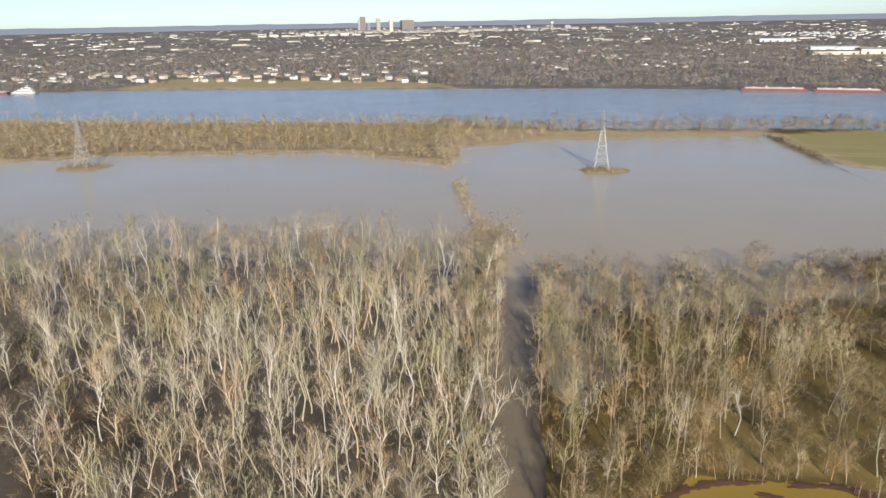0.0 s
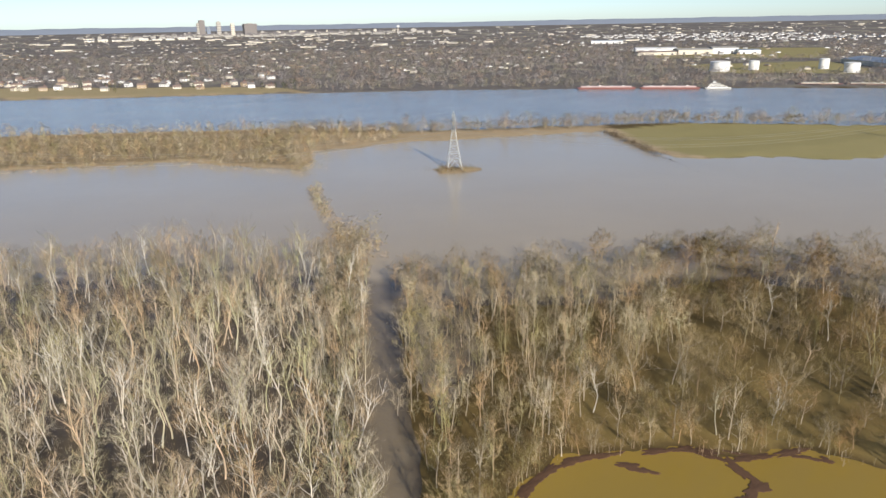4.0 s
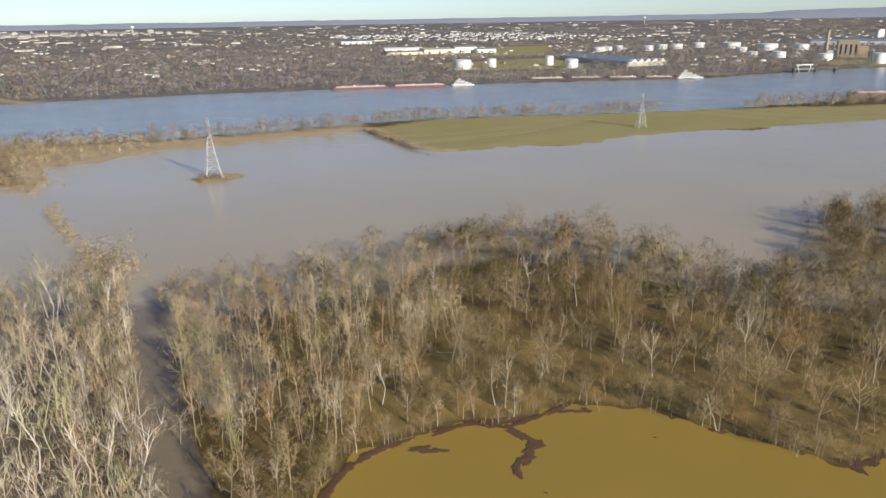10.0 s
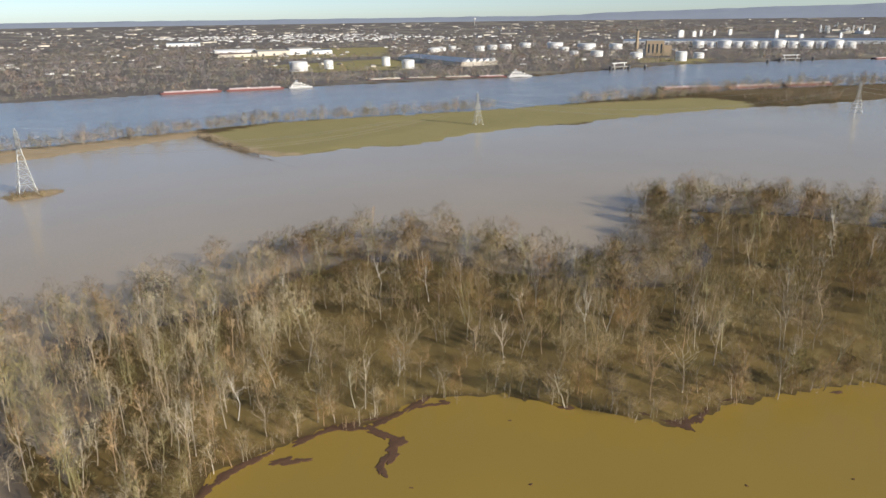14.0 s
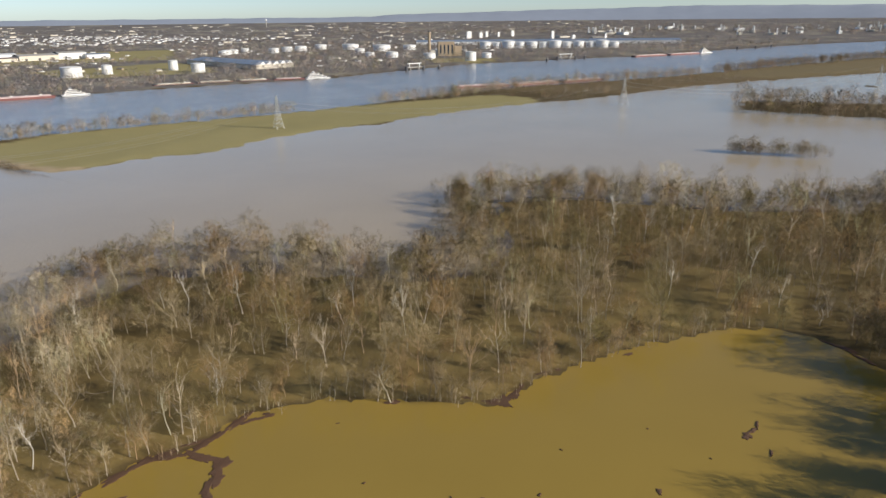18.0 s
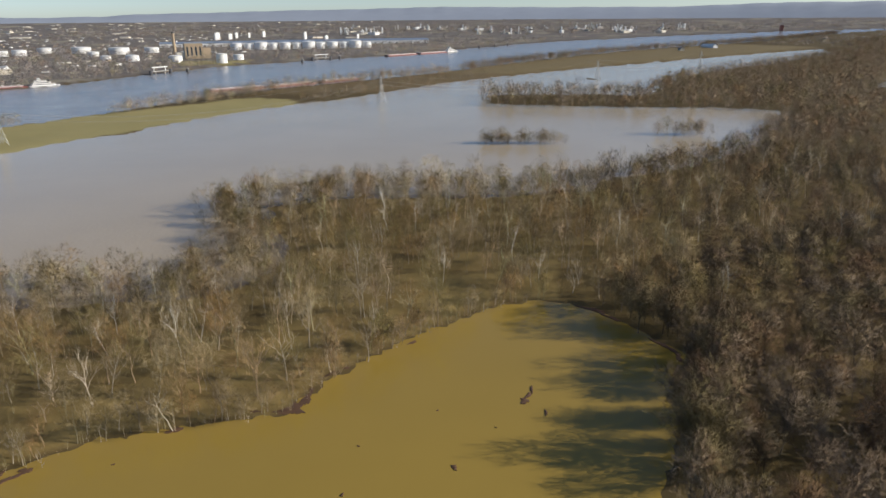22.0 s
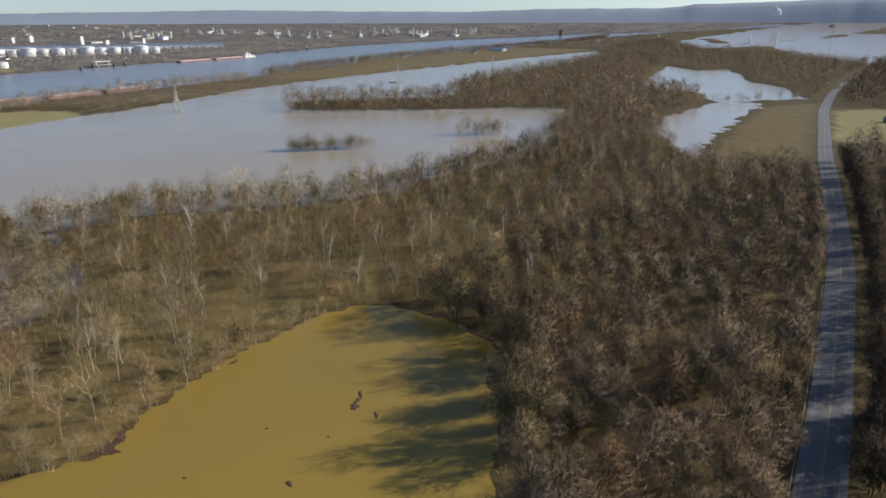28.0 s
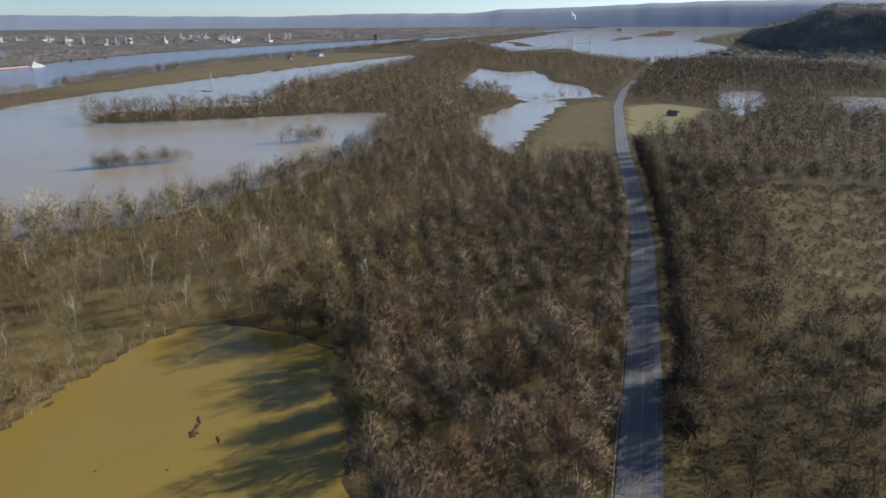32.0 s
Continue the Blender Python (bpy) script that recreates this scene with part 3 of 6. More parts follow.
def grow(seed, tall, bare, spread, limbs, twigs, width, detail=2, lean=0.03, wild=0.2, top=0.84, puff=0.0, rise=0.0, stout=1.0, subs=3):
    """A leafless tree: tall metres, bare share of clear trunk, spread of the crown, count of limbs and twigs, twig width."""
    w = Wood(seed)
    rnd = w.rnd
    trunk = w.limb((0, 0, -0.5), (rnd.normal(0, lean), rnd.normal(0, lean), 1), tall * top, (tall * 0.0072 + 0.03) * stout, 5 if detail > 1 else 3, 5 if detail > 1 else 3, 0.3, 0.05 + lean)
    axis = trunk[-1] * (1, 1, 0)
    tips = []
    for i in range(limbs):
        f = bare + (0.95 - bare) * (i + rnd.uniform(0, 1)) / limbs
        seg = f * (len(trunk) - 1)
        k = min(int(seg), len(trunk) - 2)
        p = trunk[k] * (1 - seg + k) + trunk[k + 1] * (seg - k)
        a = i * 2.4 + rnd.uniform(-0.5, 0.5)
        up = (f - bare) / (1 - bare)
        reach = spread * (0.5 + 0.62 * math.sin(math.pi * min(1, 0.12 + 0.8 * up))) * rnd.uniform(0.75, 1.2)
        way = (math.cos(a), math.sin(a), rnd.uniform(0.3, 0.8) + 0.8 * up * up + rise)
        pts = w.limb(p, way, reach, (tall * 0.003 + 0.02) * stout, 3 if detail > 1 else 1, 3, 0.16, wild)
        fan = unit(pts[-1] - pts[0])
        tips += [(q, fan) for q in pts[1:]] + [((pts[0] + pts[1]) / 2, fan), (pts[-1] * 0.7 + pts[-2] * 0.3, fan)]
        if detail > 1:
            for q in range(subs):
                j = 1 + rnd.randint(len(pts) - 1)
                sub = w.limb(pts[j], np.array(way) * 0.6 + rnd.normal(0, 0.6, 3) + (0, 0, 0.4), reach * rnd.uniform(0.35, 0.65), (tall * 0.0013 + 0.012) * stout, 1, 3, 0.15, 0.25)
                side = unit(sub[-1] - sub[0])
                tips += [(sub[-1], side), ((sub[0] + sub[-1]) / 2, side)]
    tips += [(q, np.array((0, 0, 1.0))) for q in trunk[-2:]]
    middle = axis + np.array((0, 0, tall * 0.5))
    swell = np.array((spread, spread, tall * 0.42))
    for i in range(int(twigs * puff)):  # the rounded, lumpy outer crown
        n = unit(rnd.normal(0, 1, 3) + (0, 0, 0.35))
        lump = 1 + 0.25 * math.sin(5 * n[0] + seed) * math.sin(4 * n[1] + 2 * n[2] + seed)
        p = axis + np.array((0, 0, tall * 0.6)) + n * np.array((spread * 0.85, spread * 0.85, tall * 0.34)) * lump * rnd.uniform(0.3, 1.0) ** 0.5
        w.twig(p, n * 0.8 + rnd.normal(0, 0.45, 3), spread * rnd.uniform(0.2, 0.5), width * rnd.uniform(0.5, 1.2), unit((p - middle) / swell))
    for i in range(int(twigs * (1 - puff))):
        q, fan = tips[rnd.randint(len(tips))]
        p = q + rnd.normal(0, spread * (0.08 if detail > 1 else 0.2), 3)
        w.twig(p, fan + rnd.normal(0, 0.5, 3) + (0, 0, 0.1), spread * rnd.uniform(0.2, 0.45) * (1 if detail > 1 else 0.75), width * rnd.uniform(0.6, 1.3), unit((p - middle) / swell))
    return w.arrays()


def bushy(seed, tall, spread, twigs, width, stems=2):
    """A low many-stemmed shrub or a far crown: stems and twigs from the ground up."""
    w = Wood(seed)
    rnd = w.rnd
    for i in range(stems):
        w.limb((rnd.normal(0, spread * 0.2), rnd.normal(0, spread * 0.2), -0.3), (rnd.normal(0, 0.3), rnd.normal(0, 0.3), 1), tall * 0.7, 0.08 + tall * 0.004, 1, 3)
    for i in range(twigs):
        a, r, h = rnd.uniform(0, 6.283), spread * 0.5 * rnd.uniform(0, 1) ** 0.5, rnd.uniform(0.05, 0.85)
        r *= math.sin(math.pi * (0.18 + 0.72 * h)) ** 0.6
        p = (r * math.cos(a), r * math.sin(a), tall * h)
        w.twig(p, (math.cos(a) * 0.5 + rnd.normal(0, 0.45), math.sin(a) * 0.5 + rnd.normal(0, 0.45), 1.2 * h - 0.1 + rnd.normal(0, 0.3)), tall * rnd.uniform(0.08, 0.17), width, unit((p[0] * 2 / spread, p[1] * 2 / spread, h - 0.25)))
    return w.arrays()


PALE = [grow(10 + i, t, b, s, 7, 300, 0.13, lean=0.09, wild=0.34, top=h, rise=r, stout=1.1) for i, (t, b, s, h, r) in enumerate(((24, 0.42, 7.6, 0.6, 0.9), (21, 0.4, 5.4, 0.8, 0.5), (26, 0.45, 5.2, 0.8, 0.3), (19, 0.3, 7, 0.55, 0.6), (23, 0.5, 6.4, 0.68, 0.6), (17, 0.3, 4.6, 0.8, 0.4)))]
SLIM = [grow(20 + i, t, 0.34, 3.6, 8, 360, 0.2, lean=0.05, wild=0.25, top=0.78, puff=0.35, rise=0.4) for i, t in enumerate((17, 15, 19, 13, 16))]
BROWN = [grow(50 + i, t, 0.3, 5.2, 9, 640, 0.21, lean=0.05, wild=0.26, top=0.62, puff=0.45, subs=2) for i, t in enumerate((17, 15, 19, 14, 16, 13))]
HEAVY = [grow(60 + i, t, 0.26, 5.0, 9, 860, 0.21, lean=0.05, wild=0.26, top=0.62, puff=0.6, subs=1) for i, t in enumerate((15, 13, 17, 12, 14))]
BROWN_THIN = [grow(70 + i, t, 0.24, 5.0, 6, 400, 0.29, 1, top=0.6, puff=0.6) for i, t in enumerate((16, 14, 18, 13, 15))]
DENSE = [grow(80 + i, t, 0.2, 5.0, 5, 500, 0.29, 1, top=0.58, puff=0.65) for i, t in enumerate((15, 13, 17, 12, 14))]
FAR = [grow(90 + i, t, 0.16, 5.0, 4, 66, 0.8, 1, top=0.56, puff=0.55) for i, t in enumerate((15, 13, 17, 12))]
ISLE = [grow(197 + i, t, 0.2, 4.6, 3, 92, 0.9, 1, top=0.6, puff=0.65) for i, t in enumerate((15, 12, 16.5, 10))]
THICKET = [bushy(105 + i, t, 8, 60, 0.5, 1) for i, t in enumerate((8, 7, 9, 6))]
CLUMP = [bushy(100 + i, t, 10, 62, 0.9, 0) for i, t in enumerate((15, 13, 17, 12))]
SUBURB = [bushy(107 + i, t, 12, 42, 1.5, 0) for i, t in enumerate((13, 10, 15, 11))]
VERY_FAR = [bushy(110 + i, t, 14, 20, 2.8, 0) for i, t in enumerate((12, 10, 14, 11))]
SAPLING = [grow(140 + i, t, 0.1, 2.2, 4, 54, 0.18, 1) for i, t in enumerate((5, 4, 6.5, 3.5))]
BRUSH = [bushy(120 + i, t, 5, 50, 0.36) for i, t in enumerate((5, 4, 6, 3.2))]


def scatter(poly, step, seed, keep=None, az=(-37, 152), shake=3.5):
    """Places on a shaken grid within poly."""
    rnd = np.random.RandomState(seed)
    xs, ys = [p[0] for p in poly], [p[1] for p in poly]
    gx, gy = np.meshgrid(np.arange(min(xs), max(xs), step), np.arange(min(ys), max(ys), step))
    x = (gx + rnd.uniform(-0.5, 0.5, gx.shape) * step).ravel()
    y = (gy + rnd.uniform(-0.5, 0.5, gy.shape) * step).ravel()
    a = np.degrees(np.arctan2(x, y))
    ok = (inside(poly, x + shake * wob(x, y, 26, 91), y + shake * wob(x, y, 26, 92)) > 0) & (a > az[0]) & (a < az[1])
    if keep is not None:
        ok &= keep(x, y)
    return x[ok], y[ok]


def off_road(x, y, gap=9.0):
    road = np.full(np.shape(x), 1e9)
    for (ax, ay), (bx, by) in zip(ROAD, ROAD[1:]):
        ex, ey = bx - ax, by - ay
        t = np.clip(((x - ax) * ex + (y - ay) * ey) / (ex * ex + ey * ey), 0, 1)
        road = np.minimum(road, np.hypot(x - ax - t * ex, y - ay - t * ey))
    return road > np.where((np.asarray(x) > 440) & (np.asarray(x) < 700), 20.0, gap)


def crown_normals(me, no):
    layer = me.attributes.new("custom_normal", "FLOAT_VECTOR", "POINT")
    layer.data.foreach_set("vector", np.asarray(no, np.float32).ravel())


def forest(name, x, y, kinds, bark, twig, label, seed, size=(0.8, 1.15), tall=(0.85, 1.15)):
    """Many trees as one piece of woodland."""
    rnd = np.random.RandomState(seed)
    n = len(x)
    z = height(x, y) + hills(x, y)
    bx, by, bz, s = spot(x, y, z)
    which = rnd.randint(len(kinds), size=n)
    co, fa, mi, ti, no, base = [], [], [], [], [], 0
    for k, (v, f, m, nv) in enumerate(kinds):
        idx = np.nonzero(which == k)[0]
        if not len(idx):
            continue
        a = rnd.uniform(0, 6.283, len(idx))
        sc = rnd.uniform(*size, len(idx)) * s[idx]
        st = rnd.uniform(*tall, len(idx)) * sc
        ca, sa = np.cos(a) * sc, np.sin(a) * sc
        px = v[None, :, 0] * ca[:, None] - v[None, :, 1] * sa[:, None] + bx[idx][:, None]
        py = v[None, :, 0] * sa[:, None] + v[None, :, 1] * ca[:, None] + by[idx][:, None]
        pz = v[None, :, 2] * st[:, None] + bz[idx][:, None]
        co.append(np.stack([px, py, pz], -1).reshape(-1, 3))
        c1, s1 = np.cos(a)[:, None], np.sin(a)[:, None]
        no.append(np.stack([nv[None, :, 0] * c1 - nv[None, :, 1] * s1, nv[None, :, 0] * s1 + nv[None, :, 1] * c1, np.repeat(nv[None, :, 2], len(idx), 0)], -1).reshape(-1, 3))
        fa.append((f[None] + (np.arange(len(idx)) * len(v))[:, None, None] + base).reshape(-1, 3))
        mi.append(np.tile(m, len(idx)))
        ti.append(np.repeat(rnd.uniform(0, 1, len(idx)), len(v)))
        base += len(idx) * len(v)
    co, fa, mi, ti, no = (np.concatenate(p) for p in (co, fa, mi, ti, no))
    me = bpy.data.meshes.new(name)
    me.vertices.add(len(co))
    me.vertices.foreach_set("co", co.astype(np.float32).ravel())
    me.loops.add(len(fa) * 3)
    me.loops.foreach_set("vertex_index", fa.astype(np.int32).ravel())
    me.polygons.add(len(fa))
    me.polygons.foreach_set("loop_start", np.arange(0, len(fa) * 3, 3, dtype=np.int32))
    me.materials.append(bark)
    me.materials.append(twig)
    me.polygons.foreach_set("material_index", mi.astype(np.int32))
    tint = me.attributes.new("tint", "FLOAT", "POINT")
    tint.data.foreach_set("value", ti.astype(np.float32))
    me.update(calc_edges=True)
    crown_normals(me, no)
    return tagged(new(name, me), label, "trees", kind="stuff")


def tree_meshes(kinds, bark, twig):
    """Trunk and crown meshes of each kind, for trees that stand as things."""
    out = []
    for v, f, m, nv in kinds:
        pair = []
        for k, (nm, mt) in enumerate((("trunk", bark), ("crown", twig))):
            sel = f[m == k]
            used = np.unique(sel)
            back = np.zeros(len(v), int)
            back[used] = np.arange(len(used))
            me = bpy.data.meshes.new(nm)
            me.from_pydata(v[used].tolist(), [], back[sel].tolist())
            me.materials.append(mt)
            crown_normals(me, nv[used])
            pair.append(me)
        out.append(pair)
    return out


def stand(name, x, y, kinds, bark, twig, label, group, seed, size=(0.8, 1.15)):
    """Trees as single things, each with its trunk and its crown."""
    rnd = np.random.RandomState(seed)
    pairs = tree_meshes(kinds, bark, twig)
    z = height(x, y)
    for px, py, pz in zip(x, y, z):
        trunk, crown = pairs[rnd.randint(len(pairs))]
        root = thing(name, label, "tree", group, (px, py, pz), rnd.uniform(0, 360), rnd.uniform(*size))
        for nm, me in (("trunk", trunk), ("crown", crown)):
            ob = new(nm, me)
            ob.parent = root


LEFT_WOOD = [(-330, 305), (-197, 306), (-99, 316), (-43, 314), (-22, 300), (-2, 290), (20, 268), (14, 209), (9.5, 173), (8, 146), (8, 85), (-230, 85)]
RIGHT_WOOD = [(36, 260), (79, 250), (104, 243), (130, 255), (165, 251), (182, 259), (211, 240), (217, 215), (225, 165), (243, 140), (262, 134), (300, 158), (350, 190),
              (388, 150), (402, 100), (404, 65), (420, 8), (441, -15), (480, -75), (560, -135), (500, -230), (440, -290), (400, -275), (300, -60),
              (241, -12), (241, 6), (226, 29), (194, 48), (168, 70), (154, 68), (148, 82), (139, 95), (131, 109), (117, 123), (96, 131), (72, 135), (56, 136),
              (40, 126), (26, 108), (20, 100), (21.5, 146), (23, 175), (26, 210)]
SOUTH_WOOD = [(241, -12), (220, -29), (203, -44), (182, -36), (155, -34), (129, -29), (70, -26), (80, -60), (143, -108), (191, -142), (251, -184), (344, -246), (420, -290), (300, -60)]
ROAD_WOOD = [(60, -75), (104, -98), (141, -126), (189, -160), (252, -206), (349, -268), (480, -352), (560, -395), (560, -520), (720, -615), (790, -560), (920, -650), (1250, -880),
             (1560, -1130), (1500, -1300), (1200, -1400), (500, -1000), (100, -330)]
BIG_WOOD = [(817, 96), (812, -41), (821, -167), (800, -236), (640, -195), (600, -255), (694, -280), (733, -320), (846, -412), (959, -455), (1098, -420), (1565, -660),
            (1900, -760), (2030, -691), (1873, -600), (1555, -405), (1275, -200), (1060, -135), (945, -100), (952, -20), (925, 108), (870, 108)]
EAST_WOOD = [(1400, -660), (1423, -760), (1125, -632), (1024, -636), (870, -572), (900, -640), (1250, -880), (1550, -1120), (1936, -1180), (2229, -1050), (2350, -1110),
             (2900, -1250), (3400, -1400), (2500, -850), (2100, -760), (1700, -690)]


def along(line, step, spread, seed):
    """Places along a line, shaken sideways."""
    rnd = np.random.RandomState(seed)
    out = []
    for (ax, ay), (bx, by) in zip(line, line[1:]):
        for k in range(max(1, int(math.hypot(bx - ax, by - ay) / step))):
            t = rnd.uniform(0, 1)
            out.append((ax + (bx - ax) * t + rnd.normal(0, spread), ay + (by - ay) * t + rnd.normal(0, spread)))
    out = np.array(out)
    return out[:, 0], out[:, 1]


# shaded corner of the stand, its shade painted with darker twigs
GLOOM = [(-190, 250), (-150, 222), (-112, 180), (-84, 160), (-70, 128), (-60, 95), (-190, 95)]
x, y = scatter(LEFT_WOOD, 7.5, 1, lambda x, y: (inside(GLOOM, x, y) < 0) | (wob(x, y, 21, 20) > 0.05))
d = np.hypot(x, y)
near = d < np.sort(d)[250]
stand("pale_tree", x[near], y[near], PALE, M_PALE_BARK, M_PALE_TWIG, "tall pale leafless tree standing in flood water", "flooded pale trees", 2)
mid = ~near & (np.arange(len(x)) % 3 > 0)
forest("flooded_wood", x[mid], y[mid], PALE, M_PALE_BARK, M_PALE_TWIG, "stand of pale leafless trees in flood water", 3)
mid = ~near & (np.arange(len(x)) % 3 == 0)
forest("flooded_wood", x[mid], y[mid], BROWN_THIN, M_BARK, M_TWIG, "brown leafless trees in flood water", 4, tall=(0.9, 1.3))
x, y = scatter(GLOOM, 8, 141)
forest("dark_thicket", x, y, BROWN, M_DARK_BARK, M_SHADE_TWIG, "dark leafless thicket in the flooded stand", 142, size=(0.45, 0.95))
x, y = scatter(LEFT_WOOD, 10, 41)
forest("flooded_brush", x, y, SAPLING, M_BARK, M_PALE_TWIG, "leafless saplings standing in flood water", 42, size=(0.8, 1.4))
edge = scatter([(2, 120), (9, 120), (10, 160), (17, 225), (25, 285), (10, 300), (2, 220)], 5.2, 43)
forest("lane_trees", *edge, SLIM, M_PALE_BARK, M_PALE_TWIG, "leafless trees along the flooded lane", 44, tall=(0.9, 1.25))

slim = lambda x, y: np.degrees(np.arctan2(x, y)) + 8 * wob(x, y, 60, 33) < 28
x, y = scatter(RIGHT_WOOD, 6.1, 35, slim)
front = np.arange(len(x)) % 4 == 0
stand("slim_tree", x[front], y[front], SLIM, M_BARK, M_TWIG, "slim grey-barked leafless tree beside the flooded lane", "lane side trees", 36, (0.75, 1.2))
forest("bare_wood", x[~front], y[~front], SLIM, M_BARK, M_TWIG, "slim leafless trees beside the flooded lane", 37, size=(0.65, 1.2))
x, y = scatter(RIGHT_WOOD, 8.0, 5, lambda x, y: ~slim(x, y))
thin = (wob(x, y, 30, 21) > np.where((x > 110) & (inside(POND, x, y) > -55), -0.05, -0.55))
x, y = x[thin], y[thin]
d = -inside(POND, x, y)
near = d < np.sort(d)[170]
# towards the sun's bearing the woods' shade side is painted as darker twigs
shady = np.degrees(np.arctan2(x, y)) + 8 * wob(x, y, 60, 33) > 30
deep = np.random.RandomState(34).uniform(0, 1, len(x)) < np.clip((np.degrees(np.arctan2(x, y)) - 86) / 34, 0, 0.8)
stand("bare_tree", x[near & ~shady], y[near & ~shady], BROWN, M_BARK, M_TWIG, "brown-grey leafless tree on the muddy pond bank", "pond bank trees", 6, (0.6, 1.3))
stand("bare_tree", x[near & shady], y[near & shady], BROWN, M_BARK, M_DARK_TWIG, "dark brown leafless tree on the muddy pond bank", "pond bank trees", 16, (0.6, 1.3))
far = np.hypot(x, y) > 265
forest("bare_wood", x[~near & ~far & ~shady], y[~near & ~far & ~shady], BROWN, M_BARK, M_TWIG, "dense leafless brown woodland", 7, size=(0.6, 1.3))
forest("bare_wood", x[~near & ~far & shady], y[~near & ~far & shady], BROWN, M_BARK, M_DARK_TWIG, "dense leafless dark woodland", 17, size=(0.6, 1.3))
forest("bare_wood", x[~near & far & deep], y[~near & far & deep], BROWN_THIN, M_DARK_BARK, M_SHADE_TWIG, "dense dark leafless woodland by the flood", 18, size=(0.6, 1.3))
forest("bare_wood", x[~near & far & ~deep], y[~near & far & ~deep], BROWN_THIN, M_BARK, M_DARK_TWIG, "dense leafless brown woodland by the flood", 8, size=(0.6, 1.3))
x, y = scatter(RIGHT_WOOD, 8.5, 45, lambda x, y: np.hypot(x, y) < 330)
forest("undergrowth", x, y, SAPLING, M_BARK, M_TWIG, "leafless undergrowth and saplings", 46, size=(0.5, 1.1))
def outward(line, off):
    """The line moved away from the middle of the pond."""
    return [(px + off * (px - 120) / math.hypot(px - 120, py - 50), py + off * (py - 50) / math.hypot(px - 120, py - 50)) for px, py in line]


RIM = [(28, 113)] + POND[:17]
x, y = along(outward(RIM, 1.5), 1.5, 1.1, 47)
forest("bank_brush", x, y, SAPLING, M_BARK, M_DARK_TWIG, "leafless brush on the pond bank", 48, size=(0.5, 1.1))

x, y = along(outward(RIM, 3.5), 3.0, 1.8, 143)
forest("bank_trees", x, y, BROWN, M_BARK, M_DARK_TWIG, "leafless trees leaning over the pond bank", 144, size=(0.45, 0.95))
x, y = along([(38, 260), (79, 251), (104, 244), (130, 255), (165, 252), (182, 259), (213, 240), (220, 215), (228, 165), (245, 142), (262, 138), (300, 160), (350, 190), (388, 150), (404, 100), (408, 60), (424, 8), (470, -60), (555, -132)], 2.4, 8, 145)
forest("lake_edge_trees", x, y, BROWN_THIN, M_BARK, M_DARK_TWIG, "leafless trees along the edge of the flood", 146, size=(0.55, 1.15))
x, y = scatter(RIGHT_WOOD, 24, 27)
forest("pale_wood", x, y, PALE, M_PALE_BARK, M_PALE_TWIG, "scattered pale trees above the brown woodland", 28, size=(0.65, 0.85))

x, y = scatter(SOUTH_WOOD, 7.2, 9, lambda x, y: off_road(x, y) & (wob(x, y, 24, 19) > -0.8))
near = np.hypot(x, y) < 230
# fewer brighter twigs towards the sun; the shade there is in the colour
pale = ~near & (np.random.RandomState(99).uniform(0, 1, len(x)) < np.clip((114 - np.degrees(np.arctan2(x, y))) / 18, 0, 0.85))
red = np.random.RandomState(101).uniform(0, 1, len(x)) < 0.55
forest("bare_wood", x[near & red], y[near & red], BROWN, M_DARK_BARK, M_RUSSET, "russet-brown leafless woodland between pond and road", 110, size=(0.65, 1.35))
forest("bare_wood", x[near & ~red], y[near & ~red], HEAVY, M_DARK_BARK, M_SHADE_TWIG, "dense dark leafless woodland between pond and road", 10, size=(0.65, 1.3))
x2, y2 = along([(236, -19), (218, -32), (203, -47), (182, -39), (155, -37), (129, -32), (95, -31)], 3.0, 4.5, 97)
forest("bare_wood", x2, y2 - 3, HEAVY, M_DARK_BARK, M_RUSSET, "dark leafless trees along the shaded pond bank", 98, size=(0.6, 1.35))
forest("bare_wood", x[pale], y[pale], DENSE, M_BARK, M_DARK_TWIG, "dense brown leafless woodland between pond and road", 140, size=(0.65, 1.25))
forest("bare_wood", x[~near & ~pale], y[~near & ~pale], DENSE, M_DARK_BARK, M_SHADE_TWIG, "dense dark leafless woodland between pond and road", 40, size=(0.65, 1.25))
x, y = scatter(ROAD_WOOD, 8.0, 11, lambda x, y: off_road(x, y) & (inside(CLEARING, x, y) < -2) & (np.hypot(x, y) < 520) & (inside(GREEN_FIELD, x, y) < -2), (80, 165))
forest("bare_wood", x, y, DENSE, M_DARK_BARK, M_DARK_SHADE_TWIG, "dark leafless woodland along the road", 12, size=(0.65, 1.25))
x, y = along([(90, -92), (136, -127), (184, -161), (247, -206), (344, -268), (489, -357)], 4.2, 1.0, 151)
forest("roadside_trees", x, y, HEAVY, M_DARK_BARK, M_DARK_SHADE_TWIG, "tall dark leafless trees along the road verge", 152, size=(0.95, 1.35))
x, y = along([(108, -79), (146, -107), (194, -140), (257, -185), (354, -247)], 6, 0.8, 153)
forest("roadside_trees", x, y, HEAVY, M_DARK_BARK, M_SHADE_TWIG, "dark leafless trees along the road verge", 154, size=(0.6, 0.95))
x, y = scatter(ROAD_WOOD, 11, 13, lambda x, y: off_road(x, y) & (np.hypot(x, y) >= 520) & (flood_depth(x, y) < -1 + 30 * (wob(x, y, 50, 22) > 0.5)) & (inside(GREEN_FIELD, x, y) < -2))
mid = np.hypot(x, y) < 900
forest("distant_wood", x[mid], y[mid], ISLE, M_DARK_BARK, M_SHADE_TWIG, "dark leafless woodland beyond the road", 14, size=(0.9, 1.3))
